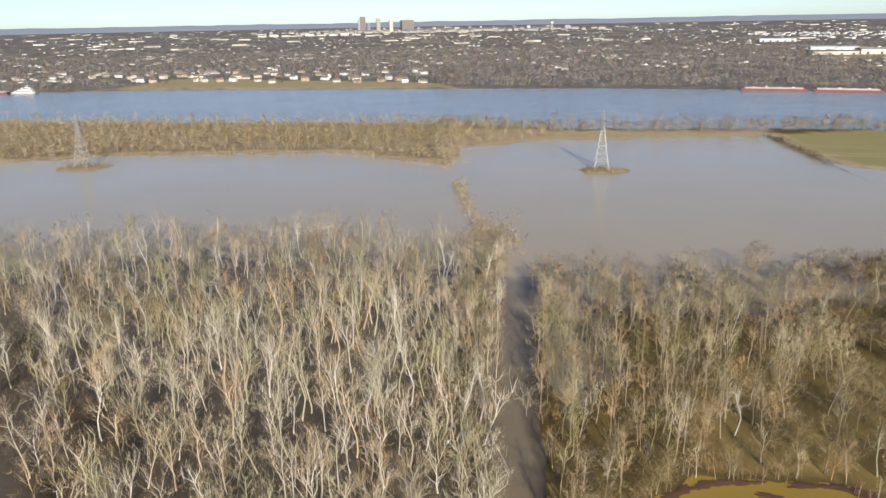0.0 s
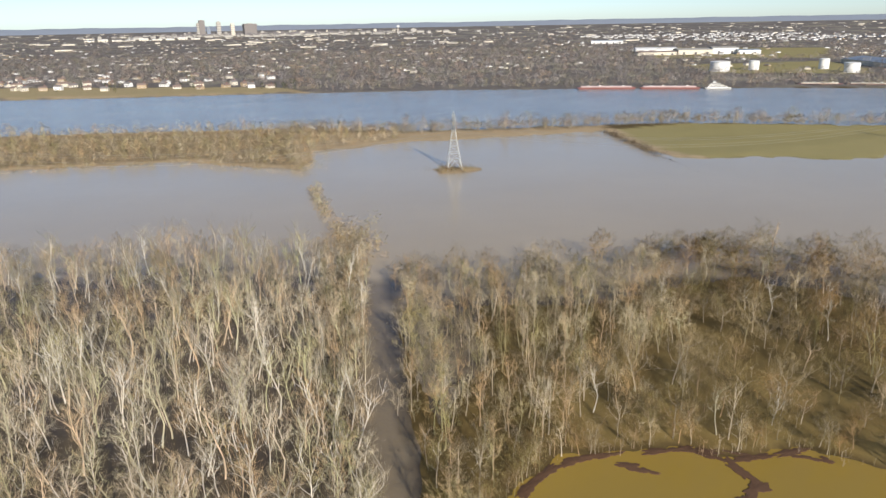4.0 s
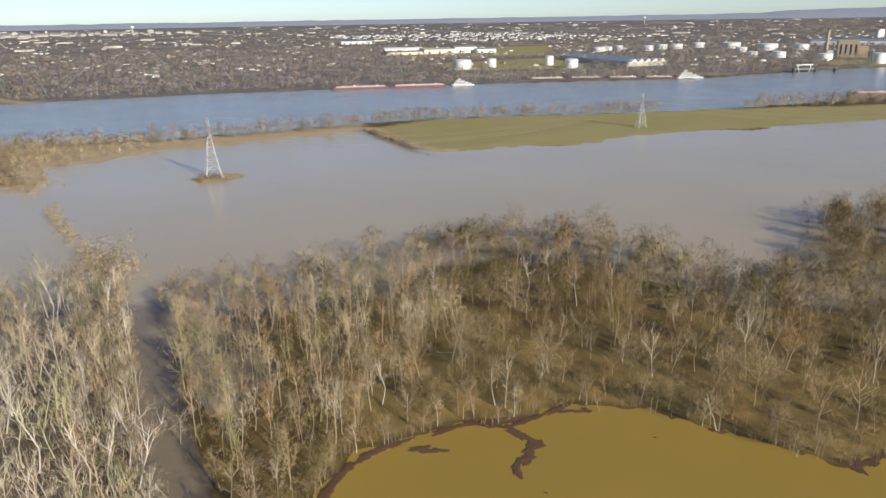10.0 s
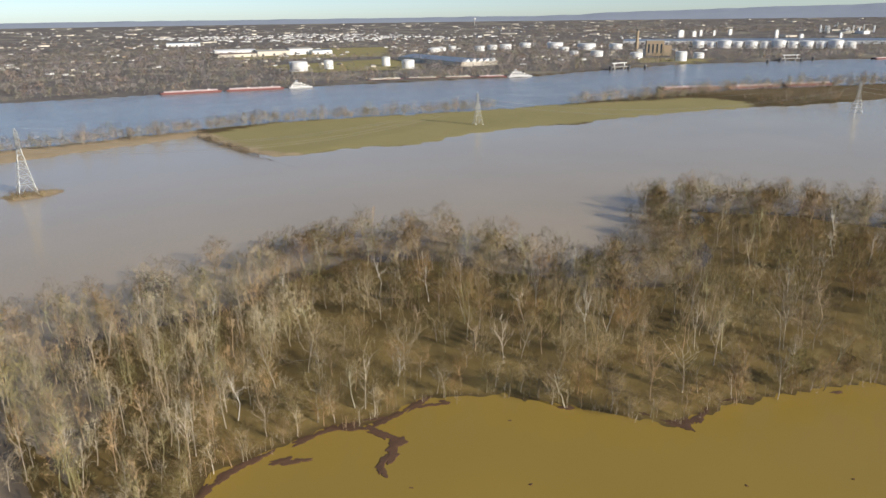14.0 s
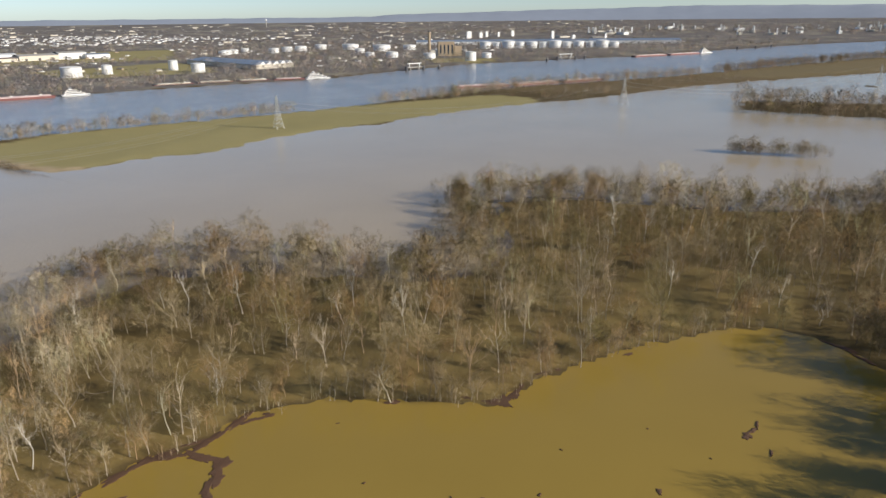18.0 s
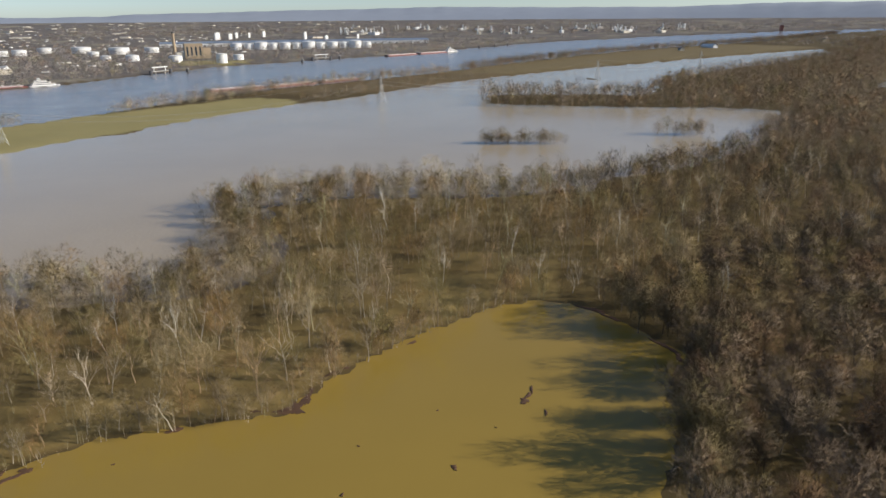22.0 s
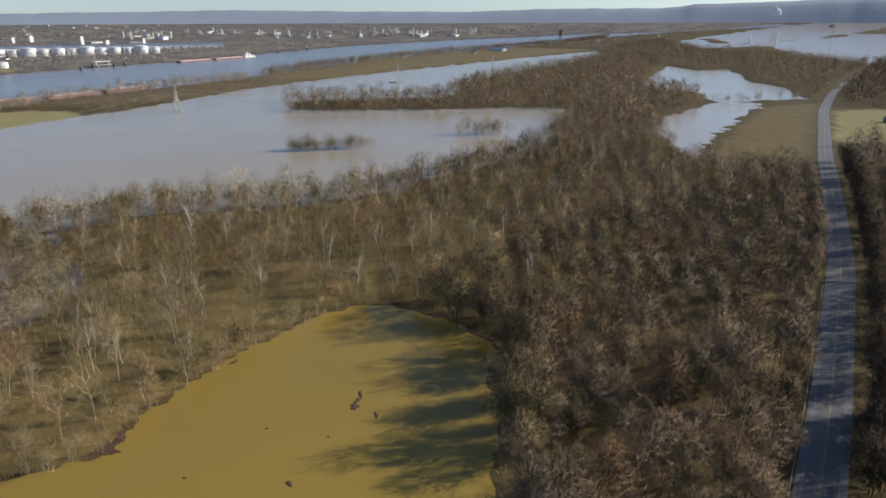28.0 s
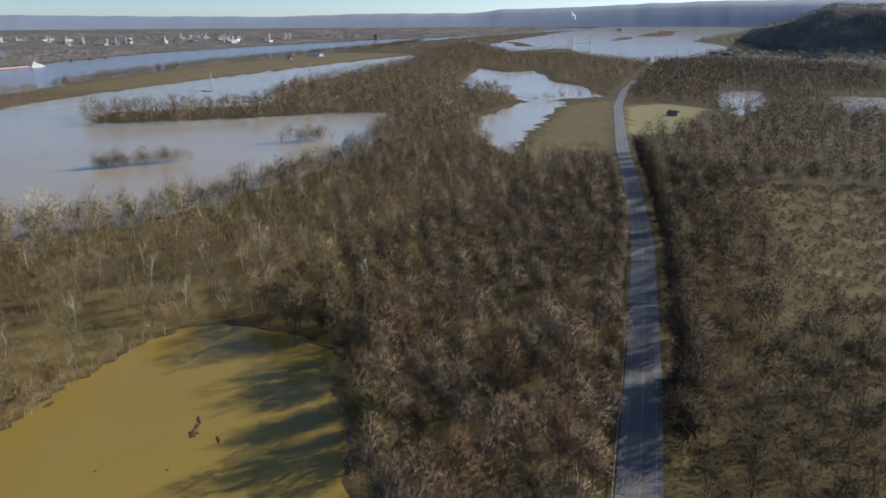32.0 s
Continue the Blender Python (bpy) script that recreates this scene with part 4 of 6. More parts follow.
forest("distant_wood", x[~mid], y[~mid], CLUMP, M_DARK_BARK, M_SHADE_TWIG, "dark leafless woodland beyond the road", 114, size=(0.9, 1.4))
x, y = scatter(BIG_WOOD, 12, 15, lambda x, y: x < 1150)
forest("distant_wood", x, y, ISLE, M_BARK, M_ISLE_TWIG, "flooded leafless woodland on low islands", 26, size=(1.0, 1.45))
x, y = scatter(BIG_WOOD, 12, 15, lambda x, y: x >= 1150)
forest("distant_wood", x, y, CLUMP, M_BARK, M_ISLE_TWIG, "flooded leafless woodland on low islands", 16, size=(0.9, 1.3))
x, y = along([(819, 98), (814, -41), (822, -167), (802, -238)], 5.0, 2.5, 155)
x2, y2 = along([(925, 104), (950, -20), (945, -98), (1060, -133), (1275, -198)], 8, 4, 156)
forest("distant_wood", np.concatenate([x, x2]), np.concatenate([y, y2]), ISLE, M_BARK, M_ISLE_TWIG, "leafless trees along the shore of a flooded island", 157, size=(1.0, 1.5))
x, y = scatter([(810, -250), (680, -185), (560, -132), (495, -232), (605, -262), (694, -290)], 9, 158)
forest("distant_wood", x, y, BROWN_THIN, M_BARK, M_ISLE_TWIG, "leafless woodland between two arms of the flood", 159, size=(0.7, 1.15))
x, y = scatter(EAST_WOOD, 12.5, 17, off_road)
forest("distant_wood", x, y, CLUMP, M_BARK, M_ISLE_TWIG, "leafless woodland by the flooded plain", 18)
x, y = scatter(NORTH_BRUSH, 9.2, 39)
forest("river_wood", x, y, FAR, M_BARK, M_BRUSH, "grey-tan leafless trees along the river bank", 38, size=(0.35, 1.0))
x, y = scatter(NORTH_BRUSH, 9.0, 19)
forest("river_brush", x, y, THICKET, M_BARK, M_BRUSH, "tawny brush and small trees along the river bank", 20, size=(0.6, 1.1), tall=(0.6, 0.9))
x, y = along([(-20, 690), (115, 648), (383, 628), (600, 530)], 1.1, 4, 49)
forest("bank_trees", x, y + 4, ISLE, M_BARK, M_BANK_TWIG, "grey-brown leafless trees on the near river bank", 50, size=(0.5, 1.1))
x, y = along([(-351, 543), (-260, 564), (-87, 560), (-29, 518), (5, 500), (12, 570)], 1.6, 6, 147)
forest("river_brush", x, y, THICKET, M_BARK, M_BRUSH, "tawny brush standing in the edge of the flood", 148, size=(0.5, 0.95), tall=(0.6, 0.9))
x, y = along([(690, 488), (830, 434), (960, 405), (1149, 286), (1260, 220)], 1.3, 6, 51)
forest("bank_trees", x, y, ISLE, M_BARK, M_BANK_TWIG, "leafless trees on the near river bank", 52, size=(0.6, 1.3))
x, y = along([(850, 330), (1000, 275), (1150, 210), (1210, 165)], 1.1, 22, 53)
forest("bank_brush", x, y, BRUSH + FAR[1:2], M_BARK, M_ISLE_TWIG, "brush on the low bank of the flood", 54, size=(0.8, 1.3))
x, y = along([(1310, 190), (1450, 138), (1905, -82), (2240, -312), (2535, -525), (3080, -875), (3680, -1225)], 1.8, 9, 55)
forest("bank_trees", x, y, ISLE, M_BARK, M_ISLE_TWIG, "leafless trees on the near river bank", 56, size=(0.9, 1.35))
x, y = scatter(RIVER_STRIP, 17, 169, lambda x, y: (x > 1230) & (wob(x, y, 160, 23) > 0.1) & (inside(RIVER, x, y) > -75))
forest("bank_trees", x, y, CLUMP, M_BARK, M_ISLE_TWIG, "leafless thickets on the strip between river and flood", 170, size=(0.5, 1.0))
x, y = along([(8, 450), (10, 410), (15, 360), (20, 322), (18, 285)], 1.6, 1.8, 57)
forest("hedge_in_flood", x, y, BRUSH, M_BARK, M_BRUSH, "tawny hedge standing in flood water", 58, size=(0.9, 1.6))
x, y = along([(24, 345), (24, 300)], 0.8, 5.5, 59)
forest("hedge_in_flood", x, y, THICKET, M_BARK, M_BRUSH, "small tawny trees standing in flood water", 60, size=(0.7, 1.25))
x, y = along([(281, 610), (276, 539), (269, 474)], 0.6, 2.0, 61)
forest("field_hedge", x, y, BRUSH, M_DARK_BARK, M_DARK_SHADE_TWIG, "dark low hedge at the field edge", 62, size=(0.5, 0.95))
x, y = along([(269, 474), (264, 406)], 1.0, 0.9, 63)
forest("field_hedge", x, y, BRUSH, M_DARK_BARK, M_DARK_SHADE_TWIG, "hedge tops above the flood", 64, size=(0.3, 0.5))
for k, (line, step, spread, kinds, size) in enumerate([([(98, 474), (117, 473)], 0.15, 5.0, BRUSH, (0.5, 0.95)), ([(-285, 518), (-261, 518)], 0.18, 5.5, BRUSH, (0.5, 0.95)),
                                                       ([(566, 66), (574, 4)], 1.0, 4, BROWN_THIN, (0.65, 1.0)), ([(629, -82), (633, -122)], 1.4, 5, BROWN_THIN, (0.8, 1.15)),
                                                       ([(258, 322), (262, 300)], 3, 1.5, BRUSH, (0.3, 0.5)), ([(846, -425), (874, -563)], 3.2, 3, ISLE, (0.5, 1.1)),
                                                       ([(560, -330), (700, -385)], 20, 2, BRUSH, (0.3, 0.5))]):
    x, y = along(line, step, spread, 65 + k)
    forest("islet_brush", x, y, kinds, M_BARK, M_DARK_TWIG, "leafless growth on a low islet in the flood", 75 + k, size=size)

x, y = along([(2154.9, -1519.0), (2106.7, -1614.2), (2111.9, -1826.9)], 55, 40, 167)
forest("flooded_trees", x, y, CLUMP, M_BARK, M_ISLE_TWIG, "scattered leafless trees standing in the flooded plain", 168, size=(0.9, 1.5))
# single trees that stand out from the woods
stand("pale_tree", np.array([184.0, 243.9, 376.1, 332.1, 320.7, 186.4, 338.2, 385.8, 325.4, 245.4, 619.9, 308.3]), np.array([111.2, -60.3, -3.9, -128.4, 51.1, 112.6, 56.4, -3.7, -125.1, -59.9, -210.1, -96.3]), PALE[1:3], M_PALE_BARK, M_PALE_TWIG, "white-barked leafless tree standing out from the brown wood", "white trees in the wood", 161, (0.68, 0.8))
stand("dead_tree", np.array([136.8]), np.array([93.1]), [grow(171, 19, 0.5, 5.5, 5, 60, 0.06, lean=0.16, wild=0.3, top=0.7, stout=1.5)], M_PALE_BARK, M_PALE_TWIG, "bleached leaning dead tree on the pond bank", "", 162, (0.85, 0.9))
stand("bank_tree", np.array([155.6]), np.array([78.8]), [grow(172, 18, 0.3, 7.0, 10, 420, 0.2, lean=0.03, wild=0.26, top=0.62, puff=0.2, rise=0.5, stout=1.3, subs=4)], M_BARK, M_TWIG, "spreading leafless tree with a dark trunk on the pond bank", "", 163, (0.95, 1.0))
stand("dead_tree", np.array([172.5]), np.array([63.4]), [grow(173, 10, 0.6, 1.2, 2, 14, 0.02, lean=0.03, top=0.95, stout=1.6)], M_PALE_BARK, M_PALE_TWIG, "bare white dead trunk at the edge of the pond", "", 164, (0.9, 1.0))
stand("leaning_tree", np.array([194.4]), np.array([47.3]), [grow(174, 13, 0.25, 5.0, 8, 220, 0.24, lean=0.5, wild=0.3, top=0.7, puff=0.3)], M_DARK_BARK, M_TWIG, "low leafless tree leaning over the pond", "", 165, (0.9, 1.0))
stand("domed_tree", np.array([428.3]), np.array([82.1]), [grow(175, 17, 0.1, 8.5, 10, 700, 0.4, wild=0.25, top=0.55, puff=0.8)], M_BARK, M_TWIG, "large domed leafless tree at the edge of the flood", "", 166, (1.0, 1.05))

# woods and gardens beyond the river, out to the horizon
bank_y = lambda x: np.interp(x, [p[0] for p in RIVER_FAR][::-1], [p[1] for p in RIVER_FAR][::-1])


def suburb(x, y):
    ok = (y > bank_y(x) + 3) & (flood_depth(x, y) < -3)
    for poly in FAR_FIELDS:
        ok &= inside(poly, x, y) < 0
    for hx, hy in HOUSES:
        ok &= (np.abs(x - hx) > 13) | (y > hy + 8) | (y < hy - 42)
    return ok & ((wob(x, y, 90, 24) > -0.75) | (y < bank_y(x) + 40))


HOUSES = [(-710, 1342), (-580, 1340), (-550, 1400), (-518, 1434), (-502, 1491), (-480, 1400), (-440, 1310), (-409, 1303), (-387, 1310), (-340, 1300), (-303, 1262), (-250, 1290), (-218, 1310), (-190, 1260),
          (-167, 1310), (-110, 1250), (-67, 1225), (-36, 1215), (245, 1447), (-150, 1235), (-280, 1330), (-360, 1380)]
rnd = np.random.RandomState(7)
for k in range(46):
    x = rnd.uniform(-900, -20)
    HOUSES.append((x, float(bank_y(np.array([x]))[0]) + rnd.uniform(120, 420)))


WEDGE = [(-1500, 900), (-3000, 3600), (4500, 3600), (4500, -1500)]
x, y = scatter(WEDGE, 20.0, 81, lambda x, y: suburb(x, y) & (np.hypot(x, y) < 2600), (-36, 100))
close = np.hypot(x, y) < 1900
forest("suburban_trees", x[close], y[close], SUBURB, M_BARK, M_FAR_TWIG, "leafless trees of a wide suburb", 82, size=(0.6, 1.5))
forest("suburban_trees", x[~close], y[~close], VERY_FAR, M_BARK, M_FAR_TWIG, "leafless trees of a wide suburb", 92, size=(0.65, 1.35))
x, y = along([(-742, 1194), (-507, 1196), (-480, 1260)], 9, 5, 83)
x2, y2 = along([(-5, 1126), (267, 1073), (430, 1036), (593, 967), (707, 926), (983, 799), (1200, 774), (1419, 741), (1481, 706), (1842, 491), (2191, 362), (2832, 90)], 8, 7, 84)
forest("bank_trees", np.concatenate([x, x2]), np.concatenate([y, y2 + 6]), ISLE, M_BARK, M_BANK_TWIG, "leafless trees on the far river bank", 85, size=(0.7, 1.15))
x, y = along([(-560, 1260), (-300, 1250), (20, 1180)], 22, 28, 90)
forest("evergreens", x, y + 25, [grow(130 + i, t, 0.05, 3.0, 12, 110, 0.5, 1, top=0.95) for i, t in enumerate((11, 14, 9))], M_BARK, M_EVERGREEN, "dark evergreen trees among riverside houses", 91, size=(0.7, 1.1))
rnd = np.random.RandomState(86)
D, a = 1 / rnd.uniform(1 / 18000, 1 / 2500, 8600), np.radians(rnd.uniform(-37, 128, 8600))
x, y = D * np.sin(a), D * np.cos(a)
ok = (flood_depth(x, y) < -10) & ((y > bank_y(x)) | (a > 1.6)) & (wob(x, y, 700, 29) > -0.8)
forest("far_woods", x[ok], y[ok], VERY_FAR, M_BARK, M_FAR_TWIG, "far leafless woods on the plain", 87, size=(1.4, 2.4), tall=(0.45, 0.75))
D, a = 1 / rnd.uniform(1 / 16000, 1 / 4200, 5200), np.radians(rnd.uniform(52, 126, 5200))
x, y = D * np.sin(a), D * np.cos(a)
ok = (flood_depth(x, y) < -60) & (y > bank_y(x))
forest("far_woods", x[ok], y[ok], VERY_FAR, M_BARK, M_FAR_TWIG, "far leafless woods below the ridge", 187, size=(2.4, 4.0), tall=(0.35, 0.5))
rnd = np.random.RandomState(88)
D, a = np.where(rnd.uniform(0, 1, 4200) < 0.75, rnd.uniform(1600, 3300, 4200), rnd.uniform(3300, 5400, 4200)), np.radians(rnd.uniform(128, 150, 4200))
x, y = D * np.sin(a), D * np.cos(a)
ok = (flood_depth(x, y) < -5) & ((D > 2200) | (wob(x, y, 120, 25) > 0.3))
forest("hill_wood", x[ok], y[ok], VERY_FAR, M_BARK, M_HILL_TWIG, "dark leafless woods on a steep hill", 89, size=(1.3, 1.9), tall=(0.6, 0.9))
x, y = scatter(CLEARING, 2.9, 93, lambda x, y: wob(x, y, 30, 94) > -0.3)
forest("clearing_brush", x, y, BRUSH, M_DARK_BARK, M_SCRUB, "low brown scrub in a cleared wood", 95, size=(0.3, 0.65))


# ---- small builders ----
def block(bm, cx, cy, z0, sx, sy, sz, turn=0.0, top=1.0):
    """A box on its foot; top shrinks the upper face."""
    c, s = math.cos(turn), math.sin(turn)
    vs = []
    for z, k in ((z0, 1.0), (z0 + sz, top)):
        for ux, uy in ((-1, -1), (1, -1), (1, 1), (-1, 1)):
            px, py = ux * sx / 2 * k, uy * sy / 2 * k
            vs.append(bm.verts.new((cx + px * c - py * s, cy + px * s + py * c, z)))
    for f in ((3, 2, 1, 0), (4, 5, 6, 7), (0, 1, 5, 4), (1, 2, 6, 5), (2, 3, 7, 6), (3, 0, 4, 7)):
        bm.faces.new([vs[i] for i in f])
    return bm


def bar(bm, p, q, r):
    """A square bar from p to q."""
    p, q = Vector(p), Vector(q)
    w = (q - p).normalized()
    u = w.cross(Vector((0.31, 0.77, 0.55))).normalized() * r
    v = w.cross(u).normalized() * r
    vs = [bm.verts.new(e + a * u + b * v) for e in (p, q) for a, b in ((-1, -1), (1, -1), (1, 1), (-1, 1))]
    for f in ((3, 2, 1, 0), (4, 5, 6, 7), (0, 1, 5, 4), (1, 2, 6, 5), (2, 3, 7, 6), (3, 0, 4, 7)):
        bm.faces.new([vs[i] for i in f])
    return bm


def drum(bm, cx, cy, z0, r, h, n=20, top=1.0, dome=0.0):
    """A round body with an optional low dome."""
    rings = [(z0, r), (z0 + h, r * top)]
    if dome:
        rings += [(z0 + h + dome * 0.7, r * top * 0.6), (z0 + h + dome, r * top * 0.1)]
    loops = [[bm.verts.new((cx + q * math.cos(6.28318 * k / n), cy + q * math.sin(6.28318 * k / n), z)) for k in range(n)] for z, q in rings]
    for a, b in zip(loops, loops[1:]):
        for k in range(n):
            bm.faces.new((a[k], a[(k + 1) % n], b[(k + 1) % n], b[k]))
    bm.faces.new(loops[0][::-1])
    bm.faces.new(loops[-1])
    return bm


def gable(bm, cx, cy, z0, sx, sy, rise, over=0.5):
    """A gable roof with its ridge along x and eaves that overhang."""
    a, b, t = sx / 2 + over, sy / 2 + over, 0.35
    top = [bm.verts.new((cx + x, cy + y, z0 + z)) for x, y, z in ((-a, -b, 0), (a, -b, 0), (a, 0, rise), (-a, 0, rise), (-a, b, 0), (a, b, 0))]
    low = [bm.verts.new((v.co.x, v.co.y, v.co.z - t)) for v in top]
    bm.faces.new((top[0], top[1], top[2], top[3]))
    bm.faces.new((top[3], top[2], top[5], top[4]))
    bm.faces.new((low[3], low[2], low[1], low[0]))
    bm.faces.new((low[4], low[5], low[2], low[3]))
    for i, j in ((0, 1), (1, 2), (2, 5), (5, 4), (4, 3), (3, 0)):
        bm.faces.new((top[j], top[i], low[i], low[j]))
    return bm


def put(name, label, category, x, y, group="", turn=0.0, h=None, sink=0.0):
    """A thing at a map place, resting on the ground there."""
    z = float(height(np.array([x]), np.array([y]))[0] + hills(np.array([x]), np.array([y]))[0]) if h is None else h
    bx, by, bz, s = spot(x, y, z - sink)
    return thing(name, label, category, group, (float(bx), float(by), float(bz)), turn, float(s))


# ---- lattice pylons and their cables ----
PYLONS = [(-900, 560), (-273, 518), (108, 477), (502, 463), (825, 221), (1182, -45), (1465, -61 - 190)]
PYLON_SIZE = (0.9, 0.92, 0.95, 0.74, 0.76, 0.72, 0.72)
ARMS = [(31.0, 6.2), (37.0, 5.0)]


def tower(root):
    half = lambda z: 5.6 + (1.0 - 5.6) * min(z / 31.0, 1) ** 0.85 if z < 31 else 1.0
    corners = ((-1, -1), (1, -1), (1, 1), (-1, 1))
    levels = [0, 7, 12.5, 17.5, 22, 26, 29, 31, 34, 37, 40]
    for cx, cy in corners:
        bm = bmesh.new()
        rings = []
        for z in [-2] + levels:
            q = half(max(z, 0))
            rings.append([bm.verts.new((cx * q + dx, cy * q + dy, z)) for dx, dy in ((0.11, 0.11), (-0.11, 0.11), (-0.11, -0.11), (0.11, -0.11))])
        for u, v in zip(rings, rings[1:]):
            for i in range(4):
                bm.faces.new((u[i], u[(i + 1) % 4], v[(i + 1) % 4], v[i]))
        part("leg", bm, M_STEEL, root)
    for i in range(4):
        (ax, ay), (bx, by) = corners[i], corners[(i + 1) % 4]
        bm = bmesh.new()
        for lo, hi in zip(levels, levels[1:]):
            p, q = half(lo), half(hi)
            bar(bm, (ax * q, ay * q, hi), (bx * q, by * q, hi), 0.13)
            if lo == 0:
                m = ((ax + bx) / 2 * q, (ay + by) / 2 * q, hi)
                bar(bm, (ax * p, ay * p, lo), m, 0.14)
                bar(bm, (bx * p, by * p, lo), m, 0.14)
            else:
                bar(bm, (ax * p, ay * p, lo), (bx * q, by * q, hi), 0.075)
                bar(bm, (bx * p, by * p, lo), (ax * q, ay * q, hi), 0.075)
        part("bracing", bm, M_STEEL, root)
    for z, reach in ARMS:
        bm = bmesh.new()
        for side in (-1, 1):
            for cy in (-1, 1):
                bar(bm, (side * 1.0, cy, z), (side * reach, 0, z), 0.13)
                bar(bm, (side * 1.0, cy, z + 2.4), (side * reach, 0, z + 0.1), 0.1)
            for f in (0.35, 0.7):
                bar(bm, (side * (1 + (reach - 1) * f), -(1 - f), z), (side * (1 + (reach - 1) * f), 1 - f, z), 0.08)
        arm = part("crossarm", bm, M_STEEL, root)
        for side in (-1, 1):
            part("insulator", drum(bmesh.new(), side * reach, 0, z - 2.0, 0.14, 2.0, 6), M_DARK, arm)
    bm = bmesh.new()
    for cx, cy in corners:
        bar(bm, (cx, cy, 40), (0, 0, 43), 0.13)
    part("peak", bm, M_STEEL, root)


pylons = []
for i, (px, py) in enumerate(PYLONS):
    (ax, ay), (bx, by) = PYLONS[max(i - 1, 0)], PYLONS[min(i + 1, len(PYLONS) - 1)]
    turn = math.degrees(math.atan2(by - ay, bx - ax)) - 90
    z = max(0.0, float(height(np.array([px]), np.array([py]))[0]))
    lab = "tall grey lattice power pylon " + ("on a brushy islet in the flood" if i in (1, 2) else "on the grassy field" if i == 3 else "standing in flood water")
    if not pylons:
        root = thing("power_pylon", lab, "pylon", "power line", (px, py, z), turn, 0.9)
        tower(root)
    else:
        root = copy_thing(pylons[0], pose(px, py, z, 0, 0, turn))
        root.matrix_basis = Matrix.LocRotScale((px, py, z), Euler((0, 0, radians(turn))), (PYLON_SIZE[i],) * 3)
        root["label"] = lab
    pylons.append(root)
for i in range(len(PYLONS) - 1):
    p, q = pylons[i].matrix_basis, pylons[i + 1].matrix_basis
    for off, z in [(s * reach, zz - 2.0) for zz, reach in ARMS for s in (-1, 1)] + [(0, 43)]:
        a, b = p @ Vector((off, 0, z)), q @ Vector((off, 0, z))
        sag = (b - a).length * (0.042 if z < 40 else 0.03)
        pts = []
        for k in range(25):
            t = k / 24
            pts.append(a.lerp(b, t) - Vector((0, 0, 4 * sag * t * (1 - t))))
        bm = bmesh.new()
        r = 0.07 if z < 40 else 0.04
        side = (b - a).cross(Vector((0, 0, 1))).normalized() * r
        rings = [[bm.verts.new(u + side * cx + Vector((0, 0, r * cz))) for cx, cz in ((1, 0), (-0.5, 0.87), (-0.5, -0.87))] for u in pts]
        for u, v in zip(rings, rings[1:]):
            for n in range(3):
                bm.faces.new((u[n], u[(n + 1) % 3], v[(n + 1) % 3], v[n]))
        me = bpy.data.meshes.new("power_cable")
        bm.to_mesh(me)
        bm.free()
        me.materials.append(M_CABLE)
        tagged(new("power_cable", me), "thin sagging aluminium power cable between pylons", "cable", "power cables")


# ---- boats and barges ----
def barge(x0, y0, x1, y1, label, cargo=M_DECK):
    cx, cy, length = (x0 + x1) / 2, (y0 + y1) / 2, math.hypot(x1 - x0, y1 - y0) - 3
    root = put("barge", label, "barge", cx, cy, "river barges", math.degrees(math.atan2(y1 - y0, x1 - x0)), 0.0)
    n = length / 2
    bm = bmesh.new()
    low = [bm.verts.new((x, y, -0.8)) for x, y in ((-n + 6, -7.5), (n - 2, -7.5), (n - 2, 7.5), (-n + 6, 7.5))]
    top = [bm.verts.new((x, y, 2.6)) for x, y in ((-n, -7.5), (n, -7.5), (n, 7.5), (-n, 7.5))]
    bm.faces.new(low[::-1])
    bm.faces.new(top)
    for i in range(4):
        bm.faces.new((low[i], low[(i + 1) % 4], top[(i + 1) % 4], top[i]))
    part("hull", bm, M_RED, root)
    part("trunk_deck", block(bmesh.new(), 0.5, 0, 2.6, length - 12, 11.5, 1.5), cargo, root)
    part("bow_rake", block(bmesh.new(), -n + 2.5, 0, 2.6, 3.5, 13, 0.6), M_DARK, root)
    for k in range(4):
        part("hatch", block(bmesh.new(), -n + length * (0.2 + 0.2 * k), (k % 2 - 0.5) * 3, 4.1, 3.2, 2.4, 0.9), M_WHITE if k % 2 else M_STEEL, root)
    bm = bmesh.new()
    for k in range(9):
        bar(bm, (-n + 8 + (length - 16) * k / 8, -6.8, 2.6), (-n + 8 + (length - 16) * k / 8, -6.8, 3.7), 0.06)
    bar(bm, (-n + 8, -6.8, 3.7), (n - 8, -6.8, 3.7), 0.06)
    part("railing", bm, M_STEEL, root)


